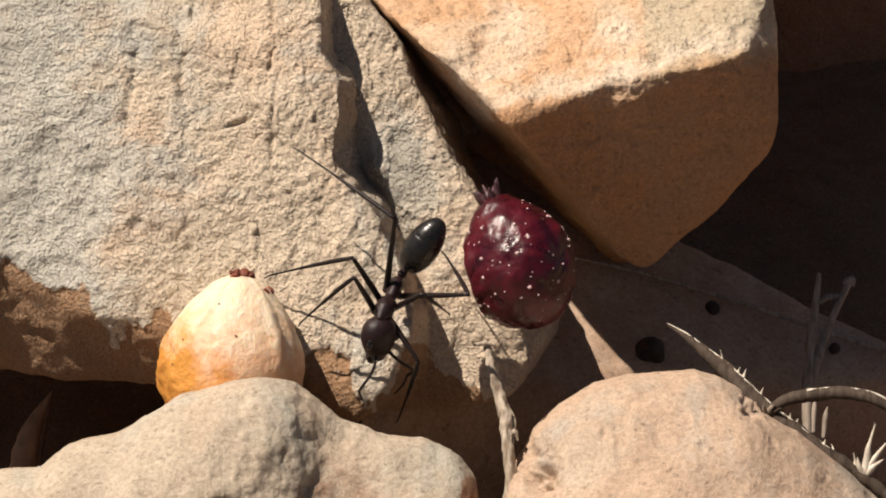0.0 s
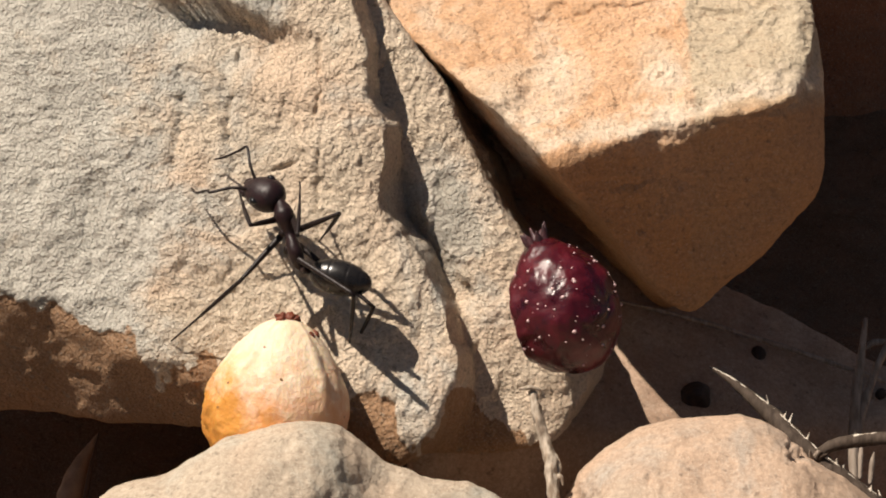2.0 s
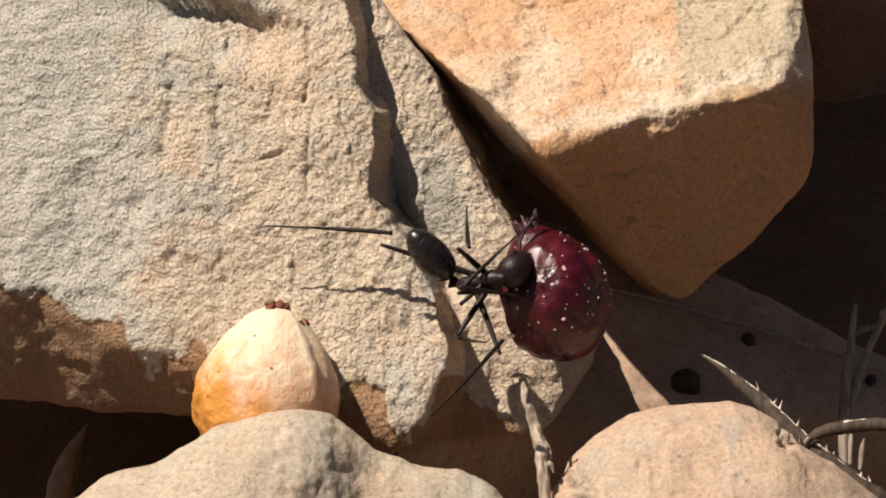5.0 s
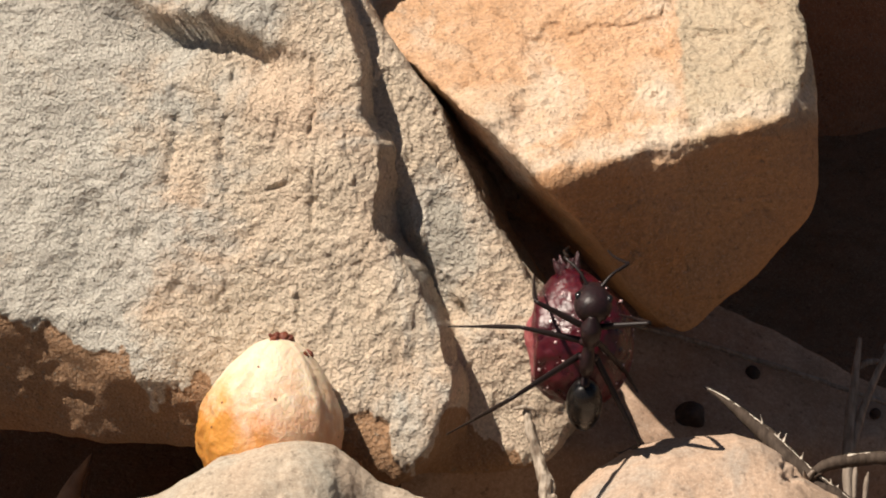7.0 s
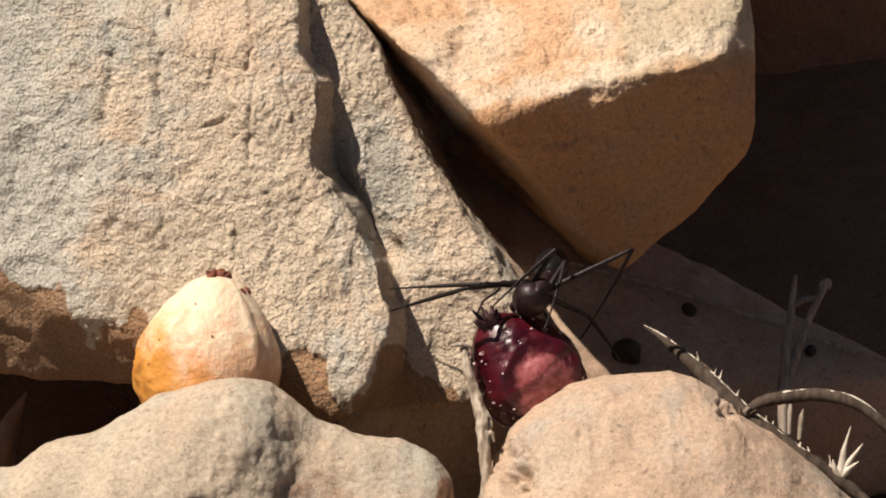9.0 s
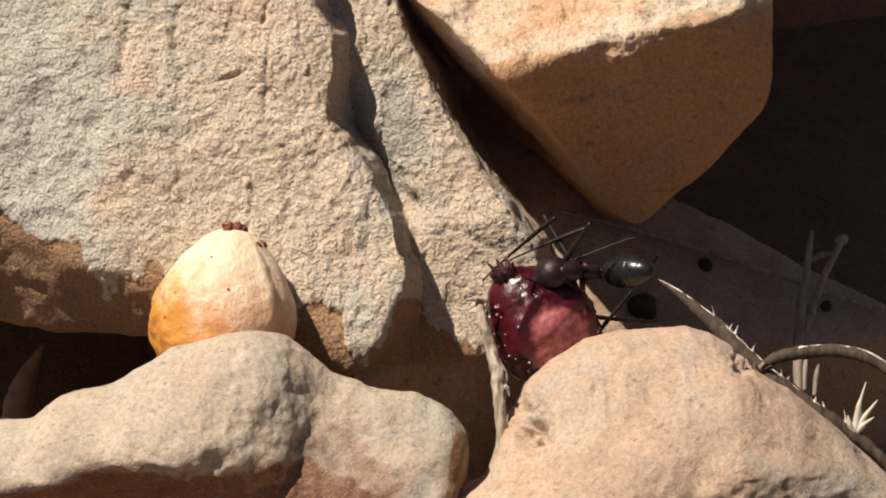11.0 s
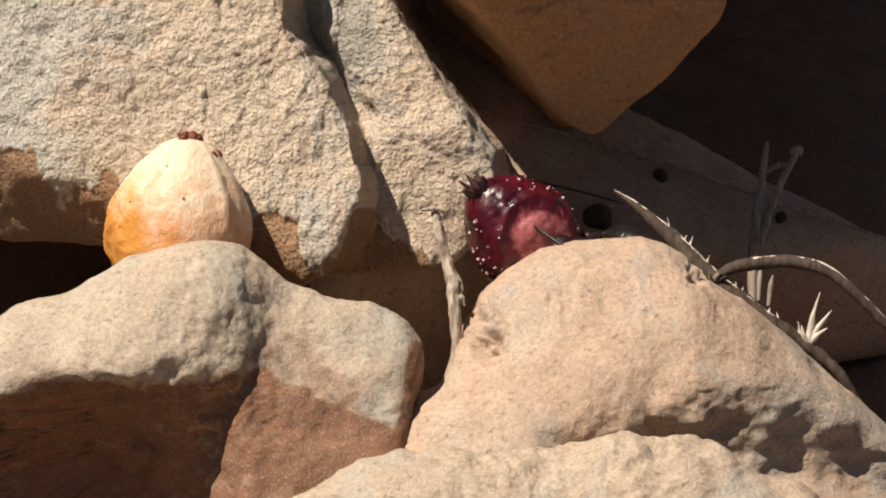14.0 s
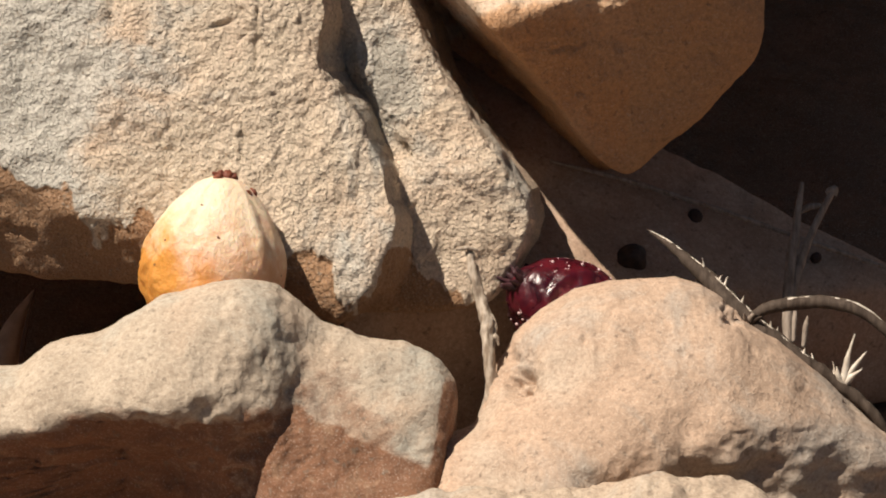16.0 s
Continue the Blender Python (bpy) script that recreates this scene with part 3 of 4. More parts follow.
# ---- materials of small things ----
def shell_material():
    n = Nodes("seed_shell")
    blotch, vein, fine = n.noise(2.6, 5.0, 0.6, 0.6), n.noise(1.0, 6.0, 0.65), n.noise(0.3, 4.0, 0.6)
    colour = n.mix(n.step(blotch, 0.38, 0.62), (0.72, 0.45, 0.29), (0.66, 0.31, 0.15))
    colour = n.mix(n.step(vein, 0.52, 0.68, 0.0, 0.6), colour, (0.80, 0.60, 0.42))
    parts = n.node("ShaderNodeSeparateXYZ")
    n.link(n.at, parts.inputs[0])
    low = n.maths("ADD", n.maths("MULTIPLY", parts.outputs["X"], -150.0), n.maths("MULTIPLY", parts.outputs["Y"], 260.0))
    amber = n.maths("ADD", low, n.maths("MULTIPLY", blotch, 2.2))
    colour = n.mix(n.step(amber, 1.25, 2.0, 0.0, 0.95), colour, (0.62, 0.27, 0.05))
    colour = n.mix(n.step(n.maths("ADD", amber, fine), 2.6, 3.2, 0.0, 0.8), colour, (0.40, 0.16, 0.03))
    high = n.maths("ADD", n.maths("MULTIPLY", parts.outputs["X"], 220.0), n.maths("MULTIPLY", vein, 1.4))
    colour = n.mix(n.step(high, 0.45, 1.15, 0.0, 0.8), colour, (0.82, 0.70, 0.52))
    speck = n.step(n.noise(0.6, 1.0), 0.75, 0.78)
    colour = n.mix(speck, colour, (0.16, 0.07, 0.03))
    normal = n.bump(vein, 0.2)
    normal = n.bump(fine, 0.07, normal)
    n.bsdf.inputs["Subsurface Radius"].default_value = (1.0, 0.5, 0.2)
    return n.done(colour, n.step(vein, 0.3, 0.7, 0.62, 0.45), normal, Subsurface_Weight=0.2, Subsurface_Scale=0.0007, Specular_IOR_Level=0.35)


def berry_material():
    n = Nodes("berry_skin")
    cloud, fine = n.noise(1.6, 5.0, 0.6, 0.5), n.noise(0.35, 4.0, 0.6)
    colour = n.mix(n.step(cloud, 0.35, 0.62), (0.020, 0.002, 0.005), (0.088, 0.004, 0.011))
    colour = n.mix(n.step(n.noise(0.9, 4.0), 0.56, 0.70, 0.0, 0.8), colour, (0.035, 0.005, 0.012))
    gone = n.node("ShaderNodeVectorMath")
    gone.operation = "DISTANCE"
    n.link(n.at, gone.inputs[0])
    gone.inputs[1].default_value = tuple(c * MM for c in FLESH_AT)
    edge = n.maths("ADD", n.maths("MULTIPLY", gone.outputs["Value"], 440.0), n.maths("MULTIPLY", cloud, 1.6))
    flesh = n.step(edge, 1.75, 1.45)
    pulp = n.mix(n.step(fine, 0.35, 0.65), (0.27, 0.045, 0.055), (0.42, 0.13, 0.13))
    colour = n.mix(flesh, colour, pulp)
    normal = n.bump(cloud, 0.09)
    normal = n.bump(fine, 0.035, normal)
    return n.done(colour, n.maths("ADD", n.step(cloud, 0.35, 0.6, 0.2, 0.4), n.maths("MULTIPLY", flesh, 0.25)), normal,
                  Specular_IOR_Level=0.5, Subsurface_Weight=0.1, Subsurface_Scale=0.0004)


def plain_material(name, a, b, size, roughness, relief=0.04, **values):
    n = Nodes(name)
    grain = n.noise(size, 4.0, 0.6)
    return n.done(n.mix(n.step(grain, 0.35, 0.65), a, b), n.step(grain, 0.2, 0.8, roughness - 0.06, roughness + 0.08),
                  n.bump(grain, relief), **values)


def bark_material(name, a, b):
    n = Nodes(name)
    stretch = n.node("ShaderNodeMapping", Scale=(1.0, 0.25, 0.6))
    n.link(n.at, stretch.inputs["Vector"])
    fibre = n.noise(0.35, 5.0, 0.65, 0.3, stretch.outputs["Vector"])
    colour = n.mix(n.step(fibre, 0.35, 0.62), a, b)
    return n.done(colour, 0.8, n.bump(fibre, 0.12), Specular_IOR_Level=0.3)


FLESH_AT = (-2.96, 0.22, -0.91)
SHELL, BERRY = shell_material(), berry_material()
RED_BROWN = plain_material("red_brown_husk", (0.20, 0.045, 0.015), (0.10, 0.02, 0.01), 0.4, 0.6, 0.08)
BERRY_TIP = plain_material("dried_berry_tip", (0.07, 0.02, 0.025), (0.03, 0.012, 0.015), 0.3, 0.5, 0.08)
SPECK = plain_material("pale_speck", (0.70, 0.52, 0.50), (0.55, 0.35, 0.36), 0.2, 0.35)
CHITIN = plain_material("black_chitin", (0.009, 0.008, 0.008), (0.014, 0.012, 0.011), 0.5, 0.28, 0.02)
BODY_CHITIN = plain_material("reddish_black_chitin", (0.022, 0.008, 0.009), (0.012, 0.006, 0.007), 0.4, 0.45, 0.05, Specular_IOR_Level=0.35)
LEG_CHITIN = plain_material("dark_leg_chitin", (0.016, 0.009, 0.008), (0.010, 0.006, 0.006), 0.3, 0.45, 0.02, Specular_IOR_Level=0.3)
EYE_BLACK = plain_material("eye_black", (0.008, 0.008, 0.009), (0.012, 0.011, 0.011), 0.2, 0.15, 0.01)
BARK = bark_material("grey_bark", (0.54, 0.46, 0.37), (0.24, 0.18, 0.13))
DRY = bark_material("dry_stem", (0.085, 0.062, 0.047), (0.04, 0.027, 0.019))
STRAW = bark_material("dry_straw", (0.40, 0.33, 0.27), (0.21, 0.165, 0.13))
SPINE = plain_material("pale_spine", (0.64, 0.58, 0.49), (0.48, 0.41, 0.33), 0.5, 0.5)
PELLET = plain_material("dark_pellet", (0.05, 0.025, 0.018), (0.025, 0.014, 0.010), 0.4, 0.7, 0.1)
HUSK = plain_material("pale_husk", (0.36, 0.23, 0.15), (0.26, 0.16, 0.10), 0.8, 0.6, 0.05)
HUSK_EDGE = plain_material("brown_husk_edge", (0.12, 0.06, 0.035), (0.08, 0.04, 0.02), 0.4, 0.7, 0.05)


# ---- the dry seed in its shell ----
def build_seed():
    seed = thing("seed_pod", "cream and amber dried seed pod with a torn tip", "seed pod")
    seed.matrix_world = at_bank(-12.0, -5.35, 3.4, -7)

    def dents(p):
        a = np.arctan2(p[:, 2], p[:, 1])
        keel = np.exp(-((a - 2.35) / 0.10) ** 2) - 0.8 * np.exp(-((a - 2.58) / 0.10) ** 2) + 0.6 * np.exp(-((a - 0.9) / 0.14) ** 2)
        folds = np.exp(-((a - 1.15 - 0.10 * rough(p, 1.2, 2, 0.5, 92)) / 0.07) ** 2) + 0.8 * np.exp(-((a - 0.75 - 0.12 * rough(p, 1.2, 2, 0.5, 93)) / 0.08) ** 2)
        torn = ramp(p[:, 1] - 0.4 * p[:, 0], 2.6, 4.2)
        return (0.04 * keel * ramp(p[:, 0], -3.0, 0.5) - 0.04 * folds * ramp(p[:, 0], 0.0, 2.0) + 0.035 * rough(p, 2.6, 3, 0.55, 91)
                + 0.035 * torn * rough(p, 0.7, 3, 0.6, 94) + 0.012 * np.cos(3 * a + 0.7))

    rings = smooth_rings([(-4.9, 1.0, 0.9), (-4.3, 3.2, 3.0), (-3.0, 4.1, 3.8), (-1.7, 4.17, 3.9), (-0.45, 3.98, 3.7), (0.8, 3.58, 3.3),
                          (1.9, 2.9, 2.7), (2.9, 2.05, 1.9), (3.45, 1.4, 1.3), (3.75, 0.8, 0.75), (3.85, 0.3, 0.3)], 8)
    part("shell", lathe("shell", rings, SHELL, 120, dents), seed, at=pose(0, 0, 0, 0, 0, 90))
    random.seed(4)
    for k in range(13):
        a = k * 2 * math.pi / 13 + random.uniform(-0.3, 0.3)
        r, h, drop = random.uniform(0.15, 0.85), random.uniform(-0.1, 0.3), random.uniform(-0.4, 0.4)
        x, z = r * math.cos(a), r * math.sin(a)
        part("husk_scrap", tube("husk_scrap", [(x + drop, 3.75 - 0.4 * r * r, z), (x, 3.95 - 0.3 * r * r, z * 1.1), (x * 1.3 - drop, 3.95 + h - 0.4 * r * r, z * 1.3)],
                                (0.10, 0.24, 0.04), RED_BROWN, 7, 4, 0.8, k), seed, "torn red-brown scrap")
    for k, (a, h) in enumerate(((0.1, 3.05), (0.45, 2.9))):
        r = 1.7
        part("husk_scrap", tube("husk_scrap", [(r * math.cos(a) - 0.2, h + 0.35, r * math.sin(a)), (r * math.cos(a), h, r * math.sin(a)),
                                               (r * math.cos(a) + 0.1, h - 0.4, r * math.sin(a))], (0.1, 0.22, 0.05), RED_BROWN, 7, 4, 0.5, 20 + k), seed)


build_seed()


# ---- the berry ----
def build_berry():
    berry = thing("berry", "deep red wet berry with pale specks and bared flesh", "berry")

    def shape(p):
        wide = 3.22 - 0.05 * p[:, 1] - 0.20 * np.maximum(p[:, 1] - 0.8, 0)
        q = p / np.stack([wide, 0 * wide + 4.05, wide], 1)
        return (np.sqrt((q * q).sum(1)) - 1) * 3.0

    def relief(p, n):
        from_flesh = np.linalg.norm(p - np.array(FLESH_AT), axis=1)
        return 0.13 * rough(p, 1.6, 2, 0.5, 95) + 0.03 * rough(p, 0.45, 2, 0.6, 96) - 0.25 * ramp(from_flesh, 2.5, 1.5) + 0.14 * np.exp(-((from_flesh - 2.5) / 0.3) ** 2)

    p, faces = star_solid((0, 0, 0), shape, relief, 161, 8.0, 0.95)
    part("skin", quads("skin", p * MM, faces, BERRY), berry)
    random.seed(8)
    tips = []
    for k in range(8):
        a = k * math.pi / 4 + random.uniform(-0.2, 0.2)
        h = random.uniform(0.35, 0.85)
        part("sepal", tube("sepal", [(0.45 * math.cos(a), 3.75, 0.45 * math.sin(a)), (0.55 * math.cos(a), 4.1, 0.55 * math.sin(a)),
                                     (0.8 * math.cos(a), 4.1 + h, 0.8 * math.sin(a))], (0.24, 0.2, 0.04), BERRY_TIP, 7, 4, 0.4, k), berry, "dark dried sepal")
    ball = bmesh.new()
    for k in range(190):
        y = random.uniform(-0.93, 0.93)
        a = random.uniform(0, 2 * math.pi)
        way = np.array([math.sqrt(1 - y * y) * math.cos(a), y, math.sqrt(1 - y * y) * math.sin(a)])
        i = int(np.argmax(p @ way / np.linalg.norm(p, axis=1)))
        if np.linalg.norm(p[i] - np.array(FLESH_AT)) < 2.5:
            continue
        size = random.choice((0.035, 0.045, 0.06, 0.08, 0.12))
        m = Matrix.Translation(Vector(p[i]) * MM) @ Matrix.Diagonal((size * MM * random.uniform(0.8, 1.4), size * MM, size * MM, 1))
        bmesh.ops.create_icosphere(ball, subdivisions=1, radius=1.0, matrix=m)
    data = bpy.data.meshes.new("specks")
    ball.to_mesh(data)
    ball.free()
    data.materials.append(SPECK)
    data.shade_smooth()
    part("specks", data, berry, "pale raised specks")["kind"] = "stuff"
    return berry


BERRY_WAY = [
    (0.0, 4.3, -0.7, 2.6),
    (5.3, 4.3, -0.7, 2.6),
    (6.0, 4.3, -0.5, 2.6),
    (6.5, 5.4, -1.0, 2.6),
    (7.0, 5.5, -1.4, 2.6),
    (7.5, 5.9, -4.8, 2.0),
    (8.0, 6.6, -7.1, 1.4),
    (8.5, 6.6, -7.3, 1.0),
    (9.0, 6.2, -7.1, 0.8),
    (9.5, 6.1, -7.2, 0.6),
    (12.0, 6.4, -7.0, 0.4),
    (12.5, 6.5, -7.0, 0.4),
    (13.0, 6.2, -7.2, 0.3),
    (13.5, 7.3, -6.8, 0.0),
    (14.0, 7.7, -6.9, -0.8),
    (14.5, 8.5, -7.4, -1.4),
    (15.0, 9.0, -8.3, -2.2),
    (15.5, 8.8, -9.2, -2.8),
    (16.0, 8.5, -9.4, -3.0),
]


# ---- the ant ----
LEGS = {"F": (1.15, 3.0, 5.2), "M": (0.15, 3.5, 6.4), "H": (-0.85, 5.7, 7.8)}   # hip along the body, thigh, shank and foot
REACH_BODY, REACH_HEAD, REACH_TAIL = 4.05, 3.2, 4.4


def build_ant():
    ant = thing("ant", "slender black long-legged ant with a shining abdomen", "ant")
    parts = {}
    rings = [(2.1, 0.20, 0.22, 0.05), (1.85, 0.34, 0.36, 0.08), (1.35, 0.56, 0.62, 0.14), (0.8, 0.55, 0.60, 0.12), (0.35, 0.40, 0.46, 0.02),
             (0.0, 0.32, 0.40, -0.04), (-0.5, 0.38, 0.50, 0.04), (-1.1, 0.44, 0.56, 0.08), (-1.6, 0.38, 0.44, -0.02), (-1.95, 0.24, 0.24, -0.12), (-2.1, 0.12, 0.12, -0.15)]
    part("thorax", lathe("thorax", smooth_rings(rings, 4), BODY_CHITIN, 28, lambda p: 0.03 * rough(p, 0.4, 2, 0.5, 3)), ant, "dull reddish black thorax")
    head = part("head", lathe("head", smooth_rings([(-0.05, 0.2, 0.2), (0.1, 0.62, 0.52), (0.45, 0.92, 0.82), (0.95, 1.06, 0.92), (1.55, 1.0, 0.86), (2.15, 0.78, 0.64),
                                                    (2.55, 0.52, 0.42), (2.75, 0.25, 0.24)], 5), BODY_CHITIN, 32), ant, "reddish black head")
    parts["head"] = head
    for side in (1, -1):
        part("mandible", tube("mandible", [(2.4, 0.42 * side, -0.1), (2.9, 0.38 * side, -0.15), (3.2, 0.1 * side, -0.2)], (0.28, 0.22, 0.06), BODY_CHITIN, 8, 4), head)
        eye = lathe("eye", smooth_rings([(-0.32, 0.05, 0.05), (-0.2, 0.16, 0.16), (0, 0.22, 0.22), (0.2, 0.16, 0.16), (0.32, 0.05, 0.05)], 4), EYE_BLACK, 14)
        part("eye", eye, head, "glossy black eye", pose(1.2 * MM, 0.86 * side * MM, 0.46 * MM))
        bend = 0.5 if side > 0 else -0.25
        part("antenna", tube("antenna", [(2.05, 0.35 * side, 0.45), (2.7, 0.9 * side, 0.95), (3.6, 1.75 * side, 1.1), (4.2, 1.6 * side, 0.75), (5.3, (1.3 + bend) * side, 0.15),
                                         (6.3, (1.0 + bend) * side, -0.3)], (0.11, 0.09, 0.09, 0.08, 0.075, 0.05), LEG_CHITIN, 8, 6), head, "thin elbowed antenna")
    node = part("petiole", lathe("petiole", smooth_rings([(0.0, 0.14, 0.14), (0.2, 0.24, 0.3, 0.08), (0.4, 0.26, 0.42, 0.14), (0.6, 0.18, 0.2), (0.8, 0.14, 0.14)], 4), BODY_CHITIN, 16), ant)
    parts["petiole"] = node
    tail = [(0.55, 0.12, 0.12)]
    for k in range(61):
        f = k / 60
        r = 1.04 * math.sqrt(max(0.0, 4 * f ** 0.86 * (1 - f ** 0.86)))
        for edge in (0.34, 0.62, 0.82):
            r -= 0.03 * math.exp(-((f - edge) / 0.012) ** 2)
        tail.append((0.65 + 3.7 * f, max(r, 0.03), max(0.98 * r, 0.03)))
    parts["gaster"] = part("abdomen", lathe("abdomen", tail, CHITIN, 36), ant, "shining black abdomen")
    for name, (hip, thigh, shank) in LEGS.items():
        for side in "LR":
            y = 1 if side == "L" else -1
            part("coxa", tube("coxa", [(hip + 0.1, 0.22 * y, 0.0), (hip + 0.06, 0.38 * y, -0.2), (hip, 0.46 * y, -0.37)], (0.24, 0.24, 0.17), BODY_CHITIN, 10, 4), ant)
            femur = part("femur", tube("femur", [(0, 0, 0), (0.35, 0, 0.05), (thigh * 0.5, 0, 0.04), (thigh, 0, 0)], (0.20, 0.19, 0.17, 0.11), LEG_CHITIN, 10, 5), ant)
            shin = shank * 0.56
            tibia = part("tibia", tube("tibia", [(0, 0, 0), (shin * 0.4, 0, 0.05), (shin, 0, 0.05)], (0.12, 0.135, 0.09), LEG_CHITIN, 9, 5), ant)
            part("tarsus", tube("tarsus", [(shin, 0, 0.05), (shank * 0.75, 0, 0.02), (shank * 0.93, 0, -0.02), (shank, 0, -0.14)], (0.075, 0.06, 0.055, 0.03), LEG_CHITIN, 8, 5), tibia)
            parts[side + name] = (femur, tibia)
    return ant, parts


# where the waist, the neck, the jaws and the tail of the ant are, second by second
ANT_WAY = [
    (0.0, (-2.6, -1.9, 3.1), (-3.5, -3.8, 5.4), (-3.7, -5.5, 4.7), (-0.5, 1.1, 3.6)),
    (0.3, (-2.9, -1.0, 4.4), (-4.6, -1.3, 4.8), (-5.2, -2.9, 4.2), (-0.8, 0.1, 5.4)),
    (0.5, (-9.9, 2.1, 3.8), (-12.7, 3.7, 3.7), (-16.1, 3.1, 2.7), (-6.2, 1.9, 4.6)),
    (0.8, (-12.7, 3.6, 3.3), (-14.9, 6.7, 2.9), (-17.6, 7.7, 2.0), (-8.8, 2.2, 4.3)),
    (1.0, (-12.9, 3.4, 3.3), (-14.9, 7.0, 2.8), (-17.7, 7.3, 2.1), (-8.8, 1.7, 4.4)),
    (1.5, (-11.0, 2.3, 3.7), (-12.1, 5.9, 3.3), (-15.2, 7.1, 2.4), (-7.2, 0.3, 4.8)),
    (2.0, (-10.85, 1.4, 3.8), (-12.1, 5.4, 3.4), (-14.5, 6.4, 3.2), (-6.6, 0.4, 4.9)),
    (2.5, (-10.55, 1.05, 3.9), (-11.5, 5.2, 3.4), (-13.9, 7.2, 2.2), (-6.4, -0.2, 5.0)),
    (3.0, (-10.22, 0.75, 4.0), (-11.1, 4.9, 3.5), (-13.3, 7.2, 2.1), (-6.8, -2.6, 5.8)),
    (3.2, (-10.0, 0.7, 4.1), (-10.8, 4.9, 3.6), (-12.2, 7.3, 2.2), (-7.1, -2.2, 5.9)),
    (5.3, (-0.6, -1.7, 3.6), (2.0, -1.6, 3.6), (3.4, -1.3, 3.2), (-1.5, 0.9, 7.0)),
    (5.5, (-0.1, -3.9, 4.2), (1.5, -2.7, 4.8), (2.7, -1.8, 4.4), (1.0, -2.3, 8.5)),
    (6.0, (0.2, -4.4, 4.4), (2.0, -2.6, 5.2), (3.3, -1.3, 4.8), (1.2, -2.9, 8.8)),
    (6.3, (1.7, -5.0, 5.0), (3.4, -3.5, 6.0), (4.6, -2.4, 5.6), (1.2, -6.4, 6.5)),
    (6.5, (2.3, -5.2, 5.6), (3.9, -2.8, 6.8), (4.3, -1.0, 6.4), (1.8, -6.3, 7.5)),
    (6.8, (5.4, -3.7, 6.6), (5.6, -0.4, 7.2), (5.8, 1.9, 6.0), (5.5, -6.7, 5.6)),
    (7.0, (5.8, -3.6, 6.6), (6.1, -0.2, 7.0), (6.3, 1.9, 5.6), (5.8, -6.6, 5.6)),
    (7.5, (6.0, -3.5, 5.6), (7.0, -1.4, 6.0), (7.7, 0.4, 4.6), (5.6, -5.9, 4.6)),
    (8.0, (7.1, -4.4, 4.6), (8.1, -2.9, 5.0), (8.6, -1.2, 3.4), (6.4, -6.5, 3.8)),
    (8.25, (6.3, -2.9, 2.6), (5.3, -3.3, 3.6), (4.5, -3.9, 4.6), (7.2, -1.4, 1.6)),
    (8.5, (5.8, -1.1, 1.6), (4.9, -2.5, 3.2), (4.5, -4.0, 4.4), (7.2, 0.6, 0.0)),
    (9.0, (7.5, -1.6, 0.0), (6.7, -2.5, 1.6), (5.7, -3.6, 2.6), (8.4, -0.3, -3.0)),
    (9.5, (8.5, -3.5, 0.0), (6.3, -3.6, 0.8), (4.8, -4.1, 1.6), (10.0, -5.2, 2.5)),
    (9.7, (8.6, -3.8, 0.0), (6.2, -3.8, 0.6), (4.6, -4.4, 1.4), (10.5, -5.1, 2.0)),
    (11.8, (10.5, -4.0, 0.0), (8.0, -3.8, 0.6), (6.4, -4.3, 1.2), (14.0, -3.9, 0.5)),
    (12.0, (10.7, -3.6, 0.0), (8.1, -3.7, 0.6), (6.7, -4.2, 1.2), (14.0, -2.8, 0.5)),
    (12.5, (11.1, -3.4, 0.0), (8.6, -3.2, 0.6), (6.9, -3.5, 1.2), (13.6, -4.3, 0.5)),
    (13.0, (10.0, -2.2, 0.0), (7.6, -2.6, 0.6), (6.1, -3.1, 1.2), (12.5, -0.2, 1.0)),
    (13.5, (12.3, -6.4, -1.0), (10.0, -6.8, -0.5), (8.4, -6.9, 0.3), (15.1, -5.0, -0.5)),
    (14.0, (12.6, -7.2, -1.6), (10.4, -7.9, -1.2), (8.9, -8.2, -0.6), (15.2, -7.7, -1.6)),
    (15.0, (11.9, -9.3, -2.4), (9.9, -9.9, -2.2), (8.3, -10.2, -2.0), (14.7, -10.3, -2.4)),
    (16.0, (10.9, -10.7, -3.0), (8.8, -11.1, -3.0), (7.3, -11.2, -2.6), (13.6, -11.7, -3.0)),
]
